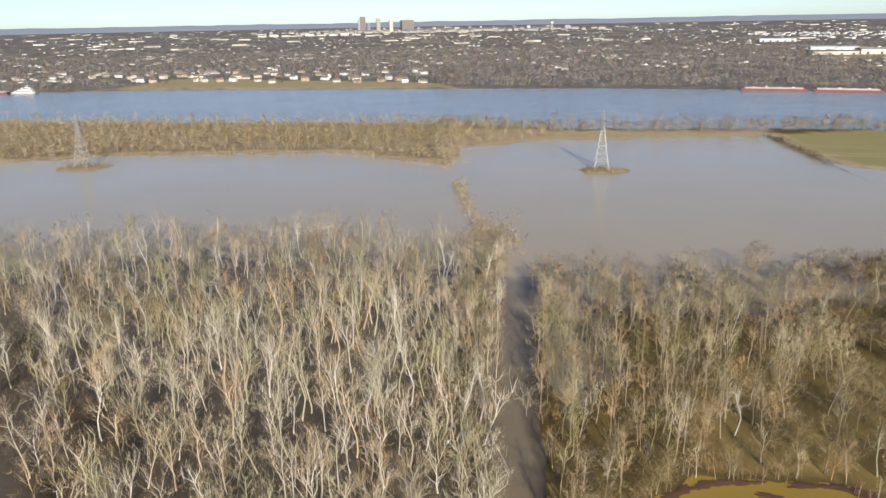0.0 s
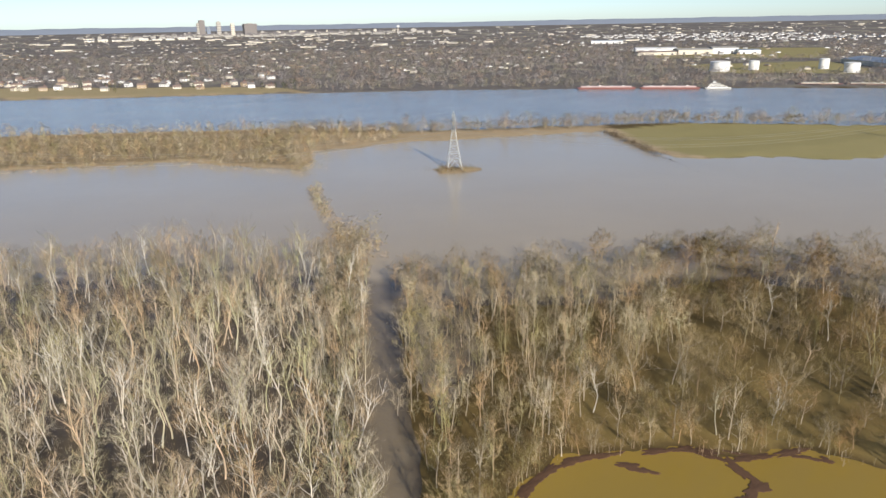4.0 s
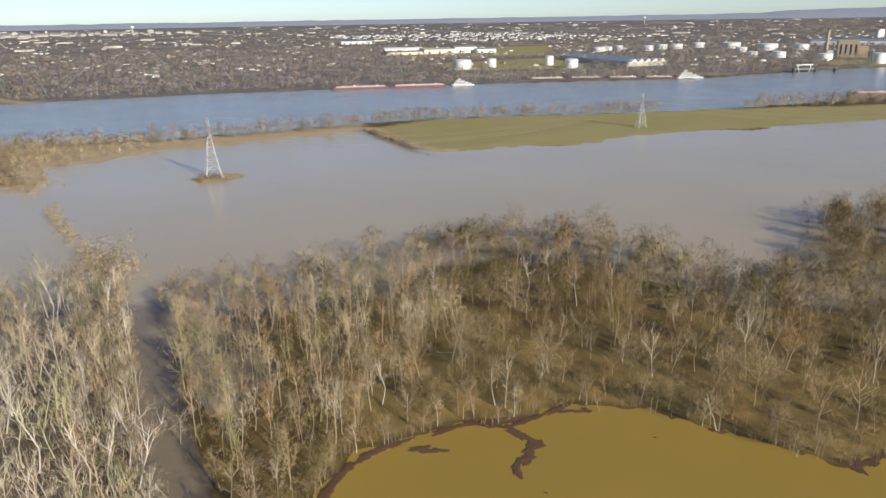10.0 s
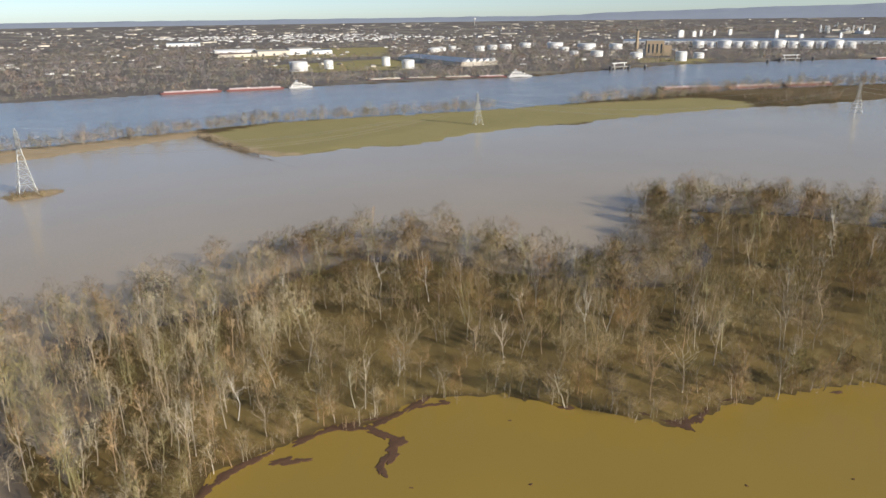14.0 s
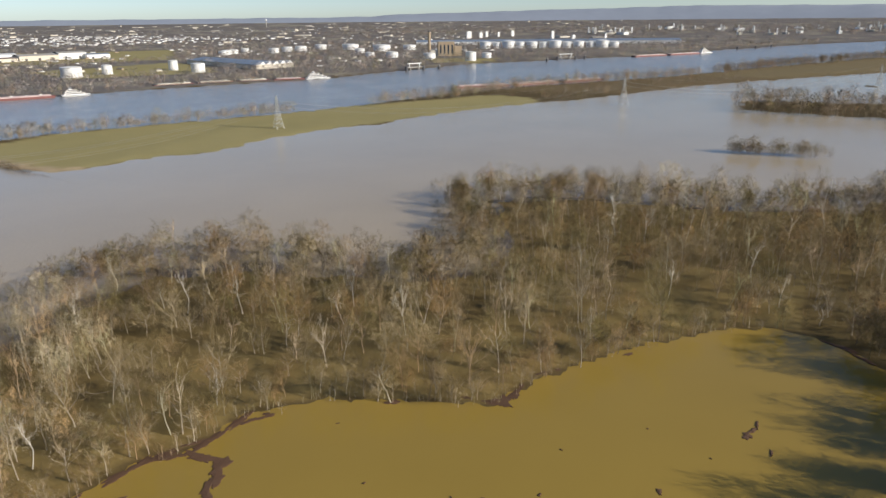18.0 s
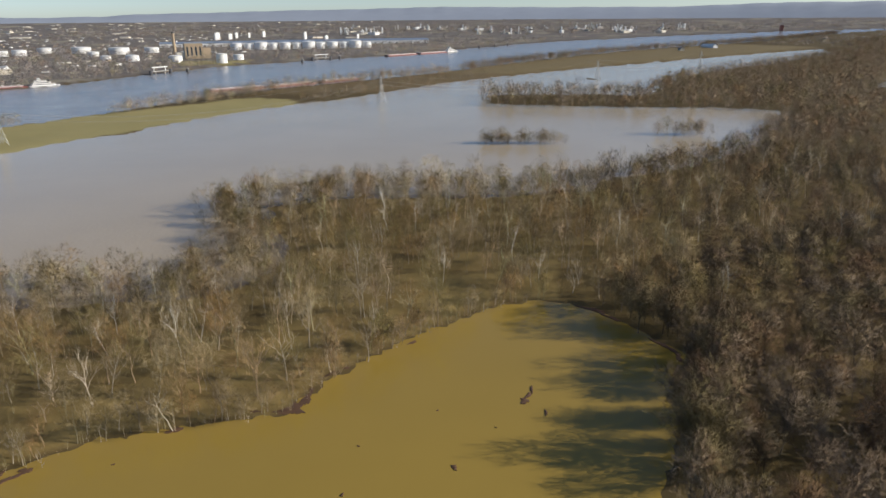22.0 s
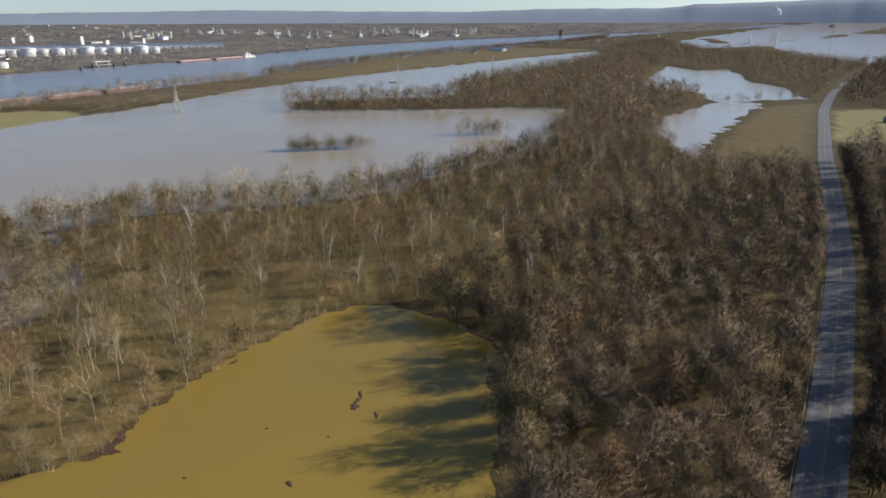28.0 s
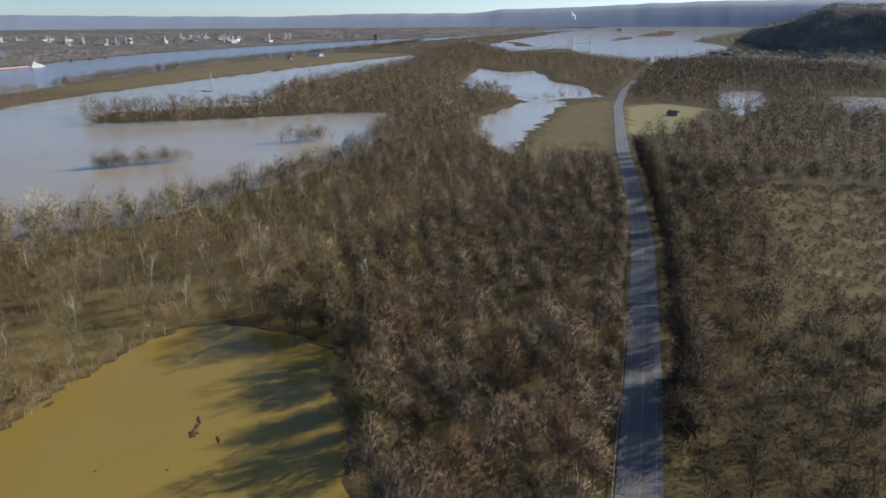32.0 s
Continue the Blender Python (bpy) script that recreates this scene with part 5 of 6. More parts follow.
def towboat(x, y, turn, size, label):
    root = put("towboat", label, "boat", x, y, "towboats", turn, 0.0)
    L = 38 * size
    bm = block(bmesh.new(), 0, 0, -0.5, L, 10 * size, 2.6)
    bmesh.ops.bevel(bm, geom=[e for e in bm.edges if abs(e.verts[0].co.z - e.verts[1].co.z) > 1], offset=1.6, segments=2, affect="EDGES")
    part("hull", bm, M_WHITE, root)
    part("stripe", block(bmesh.new(), 0, 0, 0.5, L + 0.1, 10 * size + 0.1, 0.7), M_DARK, root)
    z = 2.1
    for k, (f, w) in enumerate(((0.74, 8.4), (0.56, 7.2), (0.36, 6.0))):
        deck = part("deckhouse", block(bmesh.new(), -L * 0.03 - k * L * 0.045, 0, z, L * f, w * size, 2.1 * size), M_WHITE, root)
        part("deck_edge", block(bmesh.new(), -L * 0.03 - k * L * 0.045, 0, z + 2.1 * size, L * f + 1.4, w * size + 1.2, 0.18), M_CREAM, root)
        part("window_band", block(bmesh.new(), -L * 0.03 - k * L * 0.045, 0, z + 0.9 * size, L * f * 0.86, w * size + 0.08, 0.9 * size), M_GLASS, deck)
        z += 2.1 * size + 0.18
    pilot = part("pilothouse", block(bmesh.new(), -L * 0.16, 0, z, 4.6 * size, 4.6 * size, 2.6 * size, 0, 0.95), M_WHITE, root)
    part("window_band", block(bmesh.new(), -L * 0.16, 0, z + 1.1 * size, 4.64 * size, 4.64 * size, 1.0 * size), M_GLASS, pilot)
    for s in (-1, 1):
        part("funnel", drum(bmesh.new(), L * 0.16, s * 2.4 * size, 4.9 * size, 0.7 * size, 4.2 * size, 10), M_DARK, root)
        part("push_knee", block(bmesh.new(), -L * 0.5 - 0.3, s * 2.5 * size, 0, 1.0, 1.2, 4.2), M_DARK, root)
    part("mast", bar(bmesh.new(), (-L * 0.2, 0, z + 2.5), (-L * 0.2, 0, z + 7), 0.14), M_STEEL, root)


towboat(612, 938, -27, 0.95, "small white stepped towboat on the river")
barge(422, 1018, 506, 986, "long red tank barge with white deck fittings")
barge(508, 985, 590, 948, "long red tank barge with white deck fittings")
towboat(972, 798, -38, 1.15, "white towboat pushing a string of barges")
barge(748, 948, 808, 920, "rust-red barge with a pale deck", M_CREAM)
barge(810, 919, 860, 884, "rust-red barge with a pale deck", M_CREAM)
barge(862, 882, 908, 848, "rust-red barge with a pale deck", M_CREAM)
barge(910, 846, 954, 812, "rust-red barge with a low red deck")
towboat(-690, 1166, 176, 1.1, "white towboat near the far bank")
barge(-810, 1172, -712, 1166, "rust-red barge ahead of a towboat")
barge(918, 500, 985, 440, "red barge moored along the wooded bank")
barge(988, 437, 1062, 392, "red barge moored along the wooded bank")
barge(1066, 390, 1140, 345, "red barge moored along the wooded bank")
barge(1800, 470, 1905, 412, "bright red barge by the far bank")
barge(1910, 408, 2015, 350, "bright red barge by the far bank")
towboat(2040, 338, -30, 1.3, "white towboat behind red barges")


# ---- tanks, works and docks beyond the river ----
def tank(x, y, r, h, dome=1.2):
    root = put("storage_tank", "white cylindrical storage tank with low domed roof", "tank", x, y, "storage tanks")
    part("shell", drum(bmesh.new(), 0, 0, -0.5, r, h, 28), M_WHITE, root)
    part("roof", drum(bmesh.new(), 0, 0, h - 0.5, r * 1.01, 0.25, 28, 1.0, dome), M_WHITE, root)
    part("rim", drum(bmesh.new(), 0, 0, h - 1.2, r * 1.015, 0.5, 28), M_STEEL, root)
    bm = bmesh.new()
    rings = []
    for k in range(9):
        a = 3.6 + k * 0.12
        rings.append([bm.verts.new((math.cos(a) * r * 1.03 * q, math.sin(a) * r * 1.03 * q, h * k / 8 + dz)) for q, dz in ((0.99, 0), (1.02, 0), (1.02, 0.4), (0.99, 0.4))])
    for u, v in zip(rings, rings[1:]):
        for i in range(4):
            bm.faces.new((u[i], u[(i + 1) % 4], v[(i + 1) % 4], v[i]))
    part("stair", bm, M_STEEL, root)
    part("foundation", drum(bmesh.new(), 0, 0, -0.6, r * 1.12, 0.8, 28), M_CONCRETE, root)


for x, y, r, h in [(793, 1217, 18, 18), (867, 1219, 9.5, 17), (992, 1184, 9, 19), (974, 1093, 13, 17)]:
    tank(x, y, r, h)
for x, y, r, h in [(1473, 1542, 15, 11), (1500, 1560, 14, 12), (1540, 1575, 15, 11), (1604, 1590, 12, 12), (1610, 1480, 15, 14), (1690, 1500, 16, 14), (1739, 1487, 18, 15), (1861, 1507, 19, 15),
                   (1875, 1397, 26, 17), (1821, 1240, 27, 18), (1907, 1194, 20, 15), (1709, 1240, 14, 12), (1544, 1089, 12, 11), (1527, 1008, 15, 14), (1530, 900, 15, 13), (1479, 759, 12, 20), (1594, 775, 12, 12)]:
    tank(x, y, r, h)
for k in range(12):
    tank(2067 + 16 * k, 1010 - 33 * k, (17, 13, 20, 15)[k % 4], (20, 17, 22, 18)[k % 4], 2.5)


def hall(x, y, sx, sy, h, turn, label, wall=M_WHITE, roof=M_BLUE_ROOF, name="warehouse", bands=0):
    root = put(name, label, "building", x, y, "", turn)
    part("wall", block(bmesh.new(), 0, 0, -1, sx, sy, h + 1), wall, root)
    rf = part("roof", gable(bmesh.new(), 0, 0, h + 0.35, sx, sy, min(sy * 0.06, 5), 0.8), roof, root)
    for k in range(bands):
        part("skylight", block(bmesh.new(), -sx / 2 + sx * (k + 0.5) / bands, 0, h + min(sy * 0.06, 5) - 0.6, sx / bands * 0.3, sy * 0.25, 1.2), M_STEEL, rf)
    for k in range(max(2, int(sx / 25))):
        part("door", block(bmesh.new(), -sx / 2 + sx * (k + 0.5) / max(2, int(sx / 25)), -sy / 2 - 0.05, -0.5, 6, 0.3, h * 0.55), M_DARK, root)
    return root


long_hall = hall(1150, 1165, 300, 88, 9, 75, "long blue-roofed riverside warehouse with cream walls", M_CREAM)
for k in range(5):
    bm = bmesh.new()
    x0, z0 = -151.0, 9.2
    y0 = -40 + k * 16
    v = [bm.verts.new((x0 + dx, y0 + dy, z0 + dz)) for dx in (0, 16) for dy, dz in ((0, 0), (14, 0), (4, 5.5))]
    bm.faces.new((v[0], v[2], v[1]))
    bm.faces.new((v[3], v[4], v[5]))
    for i, j in ((0, 1), (1, 2), (2, 0)):
        bm.faces.new((v[i], v[j], v[j + 3], v[i + 3]))
    part("sawtooth_gable", bm, M_WHITE, long_hall)
hall(1111, 1843, 95, 60, 12, -15, "white flat factory hall", M_CREAM, M_CONCRETE)
hall(1190, 1820, 70, 50, 16, -15, "white flat factory hall", M_WHITE, M_CONCRETE)
hall(1238, 1778, 60, 40, 10, -15, "white flat factory hall")
hall(1000, 1850, 110, 40, 8, -10, "long cream factory hall", M_CREAM, M_ROOF_RED)
hall(1315, 2850, 130, 40, 12, -25, "white warehouse hall among bare trees")
hall(2350, 1250, 320, 80, 11, -62, "long pale blue-roofed warehouse")
hall(2500, 985, 320, 90, 11, -66, "long pale blue-roofed warehouse")
hall(2640, 690, 320, 90, 11, -70, "long pale blue-roofed warehouse")
hall(1085, 2010, 120, 50, 11, -20, "white flat warehouse hall", M_WHITE, M_WHITE)

plant_root = put("power_station", "tan brick power station block by the river", "building", 1645, 918, "", -55)
part("main_block", block(bmesh.new(), 0, 0, -1, 42, 34, 36), M_TAN, plant_root)
part("wing", block(bmesh.new(), 28, -3, -1, 24, 28, 25), M_TAN, plant_root)
part("annex", block(bmesh.new(), -30, 2, -1, 22, 30, 16), M_CREAM, plant_root)
part("parapet", block(bmesh.new(), 0, 0, 35, 43, 35, 1.4), M_CONCRETE, plant_root)
for k in range(4):
    part("tall_window", block(bmesh.new(), -15 + 10 * k, -17.05, 6, 4, 0.3, 22), M_GLASS, plant_root)
stack_root = put("chimney", "tall dark brick chimney beside the power station", "chimney", 1700, 1000)
part("shaft", drum(bmesh.new(), 0, 0, -1, 4.6, 62, 16, 0.72), M_TAN, stack_root)
part("crown_band", drum(bmesh.new(), 0, 0, 58, 3.7, 3, 16), M_DARK, stack_root)

for x, y, w, h in [(3001, 1553, 60, 38), (3060, 1520, 40, 30), (3224, 1569, 30, 32), (3385, 1502, 40, 34), (3300, 1540, 26, 28), (3051, 1160, 36, 40), (2779, 837, 26, 36), (2900, 1010, 44, 24)]:
    w, h = w * 0.7, h * 0.72
    root = put("grain_silo", "cluster of white grain silos and elevator", "silo", x, y, "grain silos")
    for k in range(4):
        part("silo", drum(bmesh.new(), (k - 1.5) * w / 4, 0, -1, w / 7.9, h, 14, 1.0, 2), M_WHITE, root)
    part("headhouse", block(bmesh.new(), 0, 0, h - 1, w * 0.6, w / 5, 5), M_WHITE, root)
    part("elevator_leg", block(bmesh.new(), w / 2 + 3, 0, -1, 5, 5, h * 1.2), M_CONCRETE, root)


def dock(x, y, turn, length, label):
    root = put("loading_dock", label, "dock", x, y, "river docks", turn, 0.0)
    part("platform", block(bmesh.new(), 0, 0, 5.0, length, 7, 1.0), M_CONCRETE, root)
    for k in (-1, 1):
        part("caisson", drum(bmesh.new(), k * length * 0.52, -2, -2, 3.2, 9.5, 14), M_DARK, root)
        part("pier", drum(bmesh.new(), k * length * 0.25, 0, -2, 1.2, 7.2, 10), M_CONCRETE, root)
        part("frame_post", block(bmesh.new(), k * length * 0.3, 0, 6, 0.9, 0.9, 6), M_WHITE, root)
    part("conveyor", block(bmesh.new(), 0, 0, 12, length * 0.8, 2.2, 1.4), M_WHITE, root)


dock(1216, 750, -20, 42, "white riverside loading dock on dark caissons")
dock(1650, 590, -38, 48, "white riverside loading dock on dark caissons")
for x, y in ((1265, 722), (1559, 603), (1700, 560), (2300, 290), (2390, 250), (2480, 215)):
    root = put("mooring_dolphin", "dark round mooring pile in the river", "pile", x, y, "mooring dolphins", 0, 0.0)
    part("pile", drum(bmesh.new(), 0, 0, -2, 3.0, 8.5, 14), M_DARK, root)
    part("cap", drum(bmesh.new(), 0, 0, 6.5, 3.3, 0.7, 14), M_CONCRETE, root)

# works on the far bank of the bend: sheds, tanks and columns
rnd = np.random.RandomState(5)
for k in range(46):
    a, D = radians(rnd.uniform(72, 98)), rnd.uniform(3700, 5600)
    x, y = D * math.sin(a), D * math.cos(a)
    if y < float(bank_y(np.array([x]))[0]) + 250:
        continue
    root = put("refinery_unit", "pale industrial unit with columns in a river works", "industrial building", x, y, "river works", rnd.uniform(0, 180))
    w = rnd.uniform(18, 60)
    part("shed", block(bmesh.new(), 0, 0, -2, w, w * rnd.uniform(0.3, 0.7), rnd.uniform(8, 18)), (M_WHITE, M_CREAM, M_CONCRETE)[k % 3], root)
    for q in range(rnd.randint(1, 4)):
        part("column", drum(bmesh.new(), w * rnd.uniform(-0.8, 0.8), rnd.uniform(-16, 16), -2, rnd.uniform(1.5, 5), rnd.uniform(14, 42), 10, 1, 1), (M_WHITE, M_STEEL)[q % 2], root)
root = put("brick_tower", "red-brown brick river intake tower", "building", 4482, -1190)
part("tower_body", block(bmesh.new(), 0, 0, -2, 24, 16, 30), M_BRICK, root)
part("cap", block(bmesh.new(), 0, 0, 28, 26, 18, 2), M_ROOF, root)


# ---- houses ----
def house(x, y, turn, sx, sy, h, wall, roof, label, group="riverside houses"):
    root = put("house", label, "house", x, y, group, turn)
    part("wall", block(bmesh.new(), 0, 0, -1, sx, sy, h + 1), wall, root)
    for s in (-1, 1):
        bm = bmesh.new()
        v = [bm.verts.new((s * sx / 2 - s * dx, yy, zz)) for dx in (0, 0.3) for yy, zz in ((-sy / 2, h), (sy / 2, h), (0, h + sy * 0.3))]
        bm.faces.new(v[:3])
        bm.faces.new(v[3:])
        for i, j in ((0, 1), (1, 2), (2, 0)):
            bm.faces.new((v[i], v[j], v[j + 3], v[i + 3]))
        part("gable_wall", bm, wall, root)
    rf = part("roof", gable(bmesh.new(), 0, 0, h + 0.1, sx, sy, sy * 0.33), roof, root)
    part("chimney", block(bmesh.new(), sx * 0.25, sy * 0.12, h + 1, 1.0, 1.0, sy * 0.36 + 0.6), M_BRICK, rf)
    for k in range(3):
        win = part("window", block(bmesh.new(), -sx * 0.3 + sx * 0.3 * k, -sy / 2 - 0.04, 1.1, 1.5, 0.12, 1.5), M_GLASS, root)
        part("window_frame", block(bmesh.new(), -sx * 0.3 + sx * 0.3 * k, -sy / 2 - 0.01, 0.95, 1.9, 0.1, 1.8), M_WHITE, win)


rnd = np.random.RandomState(7)
WALLS = [(M_WHITE, "white"), (M_CREAM, "cream"), (M_CREAM, "cream"), (M_TAN, "tan brick")]
for k, (x, y) in enumerate(HOUSES):
    wall, tone = WALLS[k % 4]
    roof, rt = ((M_ROOF, "grey"), (M_ROOF_RED, "brown"))[k % 2]
    house(x, y, rnd.uniform(-50, 50), rnd.uniform(9, 17), rnd.uniform(7, 10), rnd.uniform(3, 6), wall, roof, tone + " house with a " + rt + " gable roof among bare trees")


def far_houses(name, label, x, y, size, tall, material):
    """Many small far buildings as one piece: walls with a low hipped top."""
    rnd = np.random.RandomState(len(x))
    ox = np.array([-1, 1, 1, -1, -1, 1, 1, -1, -0.55, 0.55]) / 2
    oy = np.array([-1, -1, 1, 1, -1, -1, 1, 1, 0, 0]) / 2
    oz = np.array([0, 0, 0, 0, 0.62, 0.62, 0.62, 0.62, 1, 1])
    faces = [(0, 1, 5, 4), (1, 2, 6, 5), (2, 3, 7, 6), (3, 0, 4, 7), (4, 5, 9, 8), (6, 7, 8, 9), (5, 6, 9), (7, 4, 8)]
    bx, by, bz, s = spot(x, y, height(x, y) - 0.5)
    vs, fs = [], []
    for k in range(len(x)):
        a, w, l, h = rnd.uniform(0, 3.1), rnd.uniform(*size) * s[k], rnd.uniform(*size) * s[k] * 1.5, rnd.uniform(*tall) * s[k]
        c, q = math.cos(a), math.sin(a)
        fs += [tuple(i + len(vs) for i in f) for f in faces]
        vs += [(bx[k] + ox[i] * l * c - oy[i] * w * q, by[k] + ox[i] * l * q + oy[i] * w * c, bz[k] + oz[i] * h) for i in range(10)]
    me = bpy.data.meshes.new(name)
    me.from_pydata(vs, [], fs)
    me.materials.append(material)
    me.materials.append(M_ROOF)
    me.polygons.foreach_set("material_index", [0, 0, 0, 0, 1, 1, 1, 1] * len(x))
    return tagged(new(name, me), label, "houses", kind="stuff")


for k, (material, tone, n) in enumerate(((M_WHITE, "white", 1100), (M_CREAM, "cream", 1000), (M_TAN, "tan", 400))):
    rnd = np.random.RandomState(60 + k)
    D, a = 1500 * (6.5 ** rnd.uniform(0, 1, n) ** 0.8), np.radians(rnd.uniform(-36, 66, n))
    x, y = D * np.sin(a), D * np.cos(a)
    ok = (y > bank_y(x) + 130) & (wob(x, y, 420, 40) > -0.1)
    far_houses("distant_houses", tone + " houses scattered through the wooded suburb", x[ok], y[ok], (5, 10), (4, 6.5), material)
rnd = np.random.RandomState(70)
D, a = rnd.uniform(3200, 14000, 210), np.radians(rnd.uniform(-34, 75, 210))
x, y = D * np.sin(a), D * np.cos(a)
far_houses("distant_sheds", "long white commercial sheds on the plain", x, y, (25, 60), (8, 13), M_CREAM)
rnd = np.random.RandomState(71)
x, y = rnd.uniform(1700, 2900, 260), rnd.uniform(2500, 4300, 260)
far_houses("housing_estate", "rows of pale houses on a far estate", x, y, (10, 16), (7, 10), M_WHITE)

# ---- the town's skyline ----
SKYLINE = [(-4.95, 60, 156, M_ROOF, "dark grey office tower"), (-5.2, 34, 132, M_CREAM, "beige office tower"), (-4.5, 36, 98, M_BLUE_ROOF, "blue glass office block"),
           (-3.75, 44, 142, M_CREAM, "beige office tower"), (-2.75, 40, 126, M_WHITE, "white office tower"), (-1.5, 140, 121, M_ROOF, "wide dark glass office block"),
           (-0.6, 60, 84, M_CREAM, "beige office block"), (-5.9, 60, 84, M_ROOF, "grey office block"), (-6.2, 40, 74, M_CREAM, "low beige office block"), (-3.3, 50, 82, M_CREAM, "beige office block"),
           (0.6, 70, 74, M_WHITE, "low white office block"), (1.5, 50, 86, M_CREAM, "beige office block"), (2.4, 90, 70, M_WHITE, "low white office block"), (3.4, 44, 84, M_CREAM, "beige office block"),
           (4.3, 36, 84, M_WHITE, "white office tower"), (5.3, 70, 66, M_CREAM, "low beige office block"), (8.0, 60, 78, M_WHITE, "white office block"), (9.8, 34, 82, M_WHITE, "white office tower"), (11, 110, 74, M_CREAM, "beige office block")]
for az_, w, h, material, label in SKYLINE:
    w, h = w * (1.0 if h > 95 else 0.6), 100 + (h - 100) * 1.25 if h > 95 else h * 0.5
    az_ -= 1.32
    x, y = 8500 * math.sin(radians(az_)), 8500 * math.cos(radians(az_))
    root = put("office_building", label + " on the far skyline", "building", x, y, "town skyline", -az_ + 15)
    part("body", block(bmesh.new(), 0, 0, -3, w, w * 0.6, h), {M_WHITE: M_CREAM, M_CREAM: M_CONCRETE}.get(material, material), root)
    part("roof_plant", block(bmesh.new(), 0, 0, h - 3, w * 0.4, w * 0.3, 5), M_CONCRETE, root)
    for k in range(5):
        part("window_band", block(bmesh.new(), 0, 0, h * (0.12 + 0.17 * k), w * 1.004, w * 0.604, h * 0.035), M_ROOF, root)
rnd = np.random.RandomState(74)
D, a = rnd.uniform(7000, 9200, 220), np.radians(rnd.normal(-1.5, 5.5, 220))
far_houses("town_blocks", "pale low blocks of the distant town", D * np.sin(a), D * np.cos(a), (18, 55), (14, 34), M_CONCRETE)
for k in range(9):
    a, D = radians(-14 + k * 0.9), 6300
    hall(D * math.sin(a), D * math.cos(a), 70, 50, 8 + 8 * (k % 3 == 1), -math.degrees(a), "long pale shed by the distant town", M_CREAM, M_WHITE)
for az_, D, h in ((8.5, 7000, 84), (47.0, 9000, 92)):
    root = put("water_tower", "slim white water tower on the plain", "water tower", D * math.sin(radians(az_)), D * math.cos(radians(az_)), "water towers")
    part("stem", drum(bmesh.new(), 0, 0, -2, 5, h * 0.8, 12), M_CONCRETE, root)
    part("bowl", drum(bmesh.new(), 0, 0, h * 0.78, 14, h * 0.13, 16, 1.0, 5), M_WHITE, root)


# ---- road ----
def strip(name, line, offset, width, lift, material):
    """A band along the road line."""
    pts = []
    for (ax, ay), (bx, by) in zip(line, line[1:]):
        n = max(1, int(math.hypot(bx - ax, by - ay) / 8))
        pts += [(ax + (bx - ax) * k / n, ay + (by - ay) * k / n) for k in range(n)]
    pts = np.array(pts + [line[-1]], float)
    for _ in range(12):
        pts[1:-1] = (pts[:-2] + pts[1:-1] * 2 + pts[2:]) / 4
    way = np.gradient(pts, axis=0)
    way /= np.linalg.norm(way, axis=1)[:, None]
    side = np.stack([-way[:, 1], way[:, 0]], 1)
    vs = []
    for o in (offset - width / 2, offset + width / 2):
        q = pts + side * o
        x, y, z, s = spot(q[:, 0], q[:, 1], 1.4 + lift)
        vs.append(np.stack([x, y, z], -1))
    n = len(pts)
    me = bpy.data.meshes.new(name)
    me.from_pydata(np.concatenate(vs).tolist(), [], [(k, k + 1, n + k + 1, n + k) for k in range(n - 1)])
    me.materials.append(material)
    return new(name, me), pts, side


road, road_pts, road_side = strip("road", ROAD, 0, 10.6, 0.08, M_ASPHALT)
tagged(road, "straight worn grey asphalt road between bare trees", "road", kind="structure")
for off, material, w in ((-0.16, M_YELLOW, 0.06), (0.16, M_YELLOW, 0.06), (-3.7, M_CONCRETE, 0.06), (3.7, M_CONCRETE, 0.06)):
    line, _, _ = strip("road_line", ROAD, off, w, 0.09, material)
    line.parent = road

rail_root = thing("guardrail", "steel guardrail with posts along the road shoulder", "guardrail")
sel = [(p, s) for p, s in zip(road_pts, road_side) if 90 < p[0] < 235]
post = bmesh.new()
block(post, 0, 0, -0.6, 0.14, 0.18, 1.35)
post_me = bpy.data.meshes.new("post")
post.to_mesh(post_me)
post.free()
post_me.materials.append(M_RAIL)
rail = bmesh.new()
for (p, s), (q, t) in zip(sel, sel[1:]):
    a, b = p + s * 6.0, q + t * 6.0
    for f in np.arange(0, 1, 0.34):
        ob = new("post", post_me)
        ob.parent = rail_root
        ob.location = (a[0] + (b[0] - a[0]) * f, a[1] + (b[1] - a[1]) * f, 1.45)
    bar(rail, (a[0], a[1], 2.1), (b[0], b[1], 2.1), 0.05)
part("rail", rail, M_RAIL, rail_root)


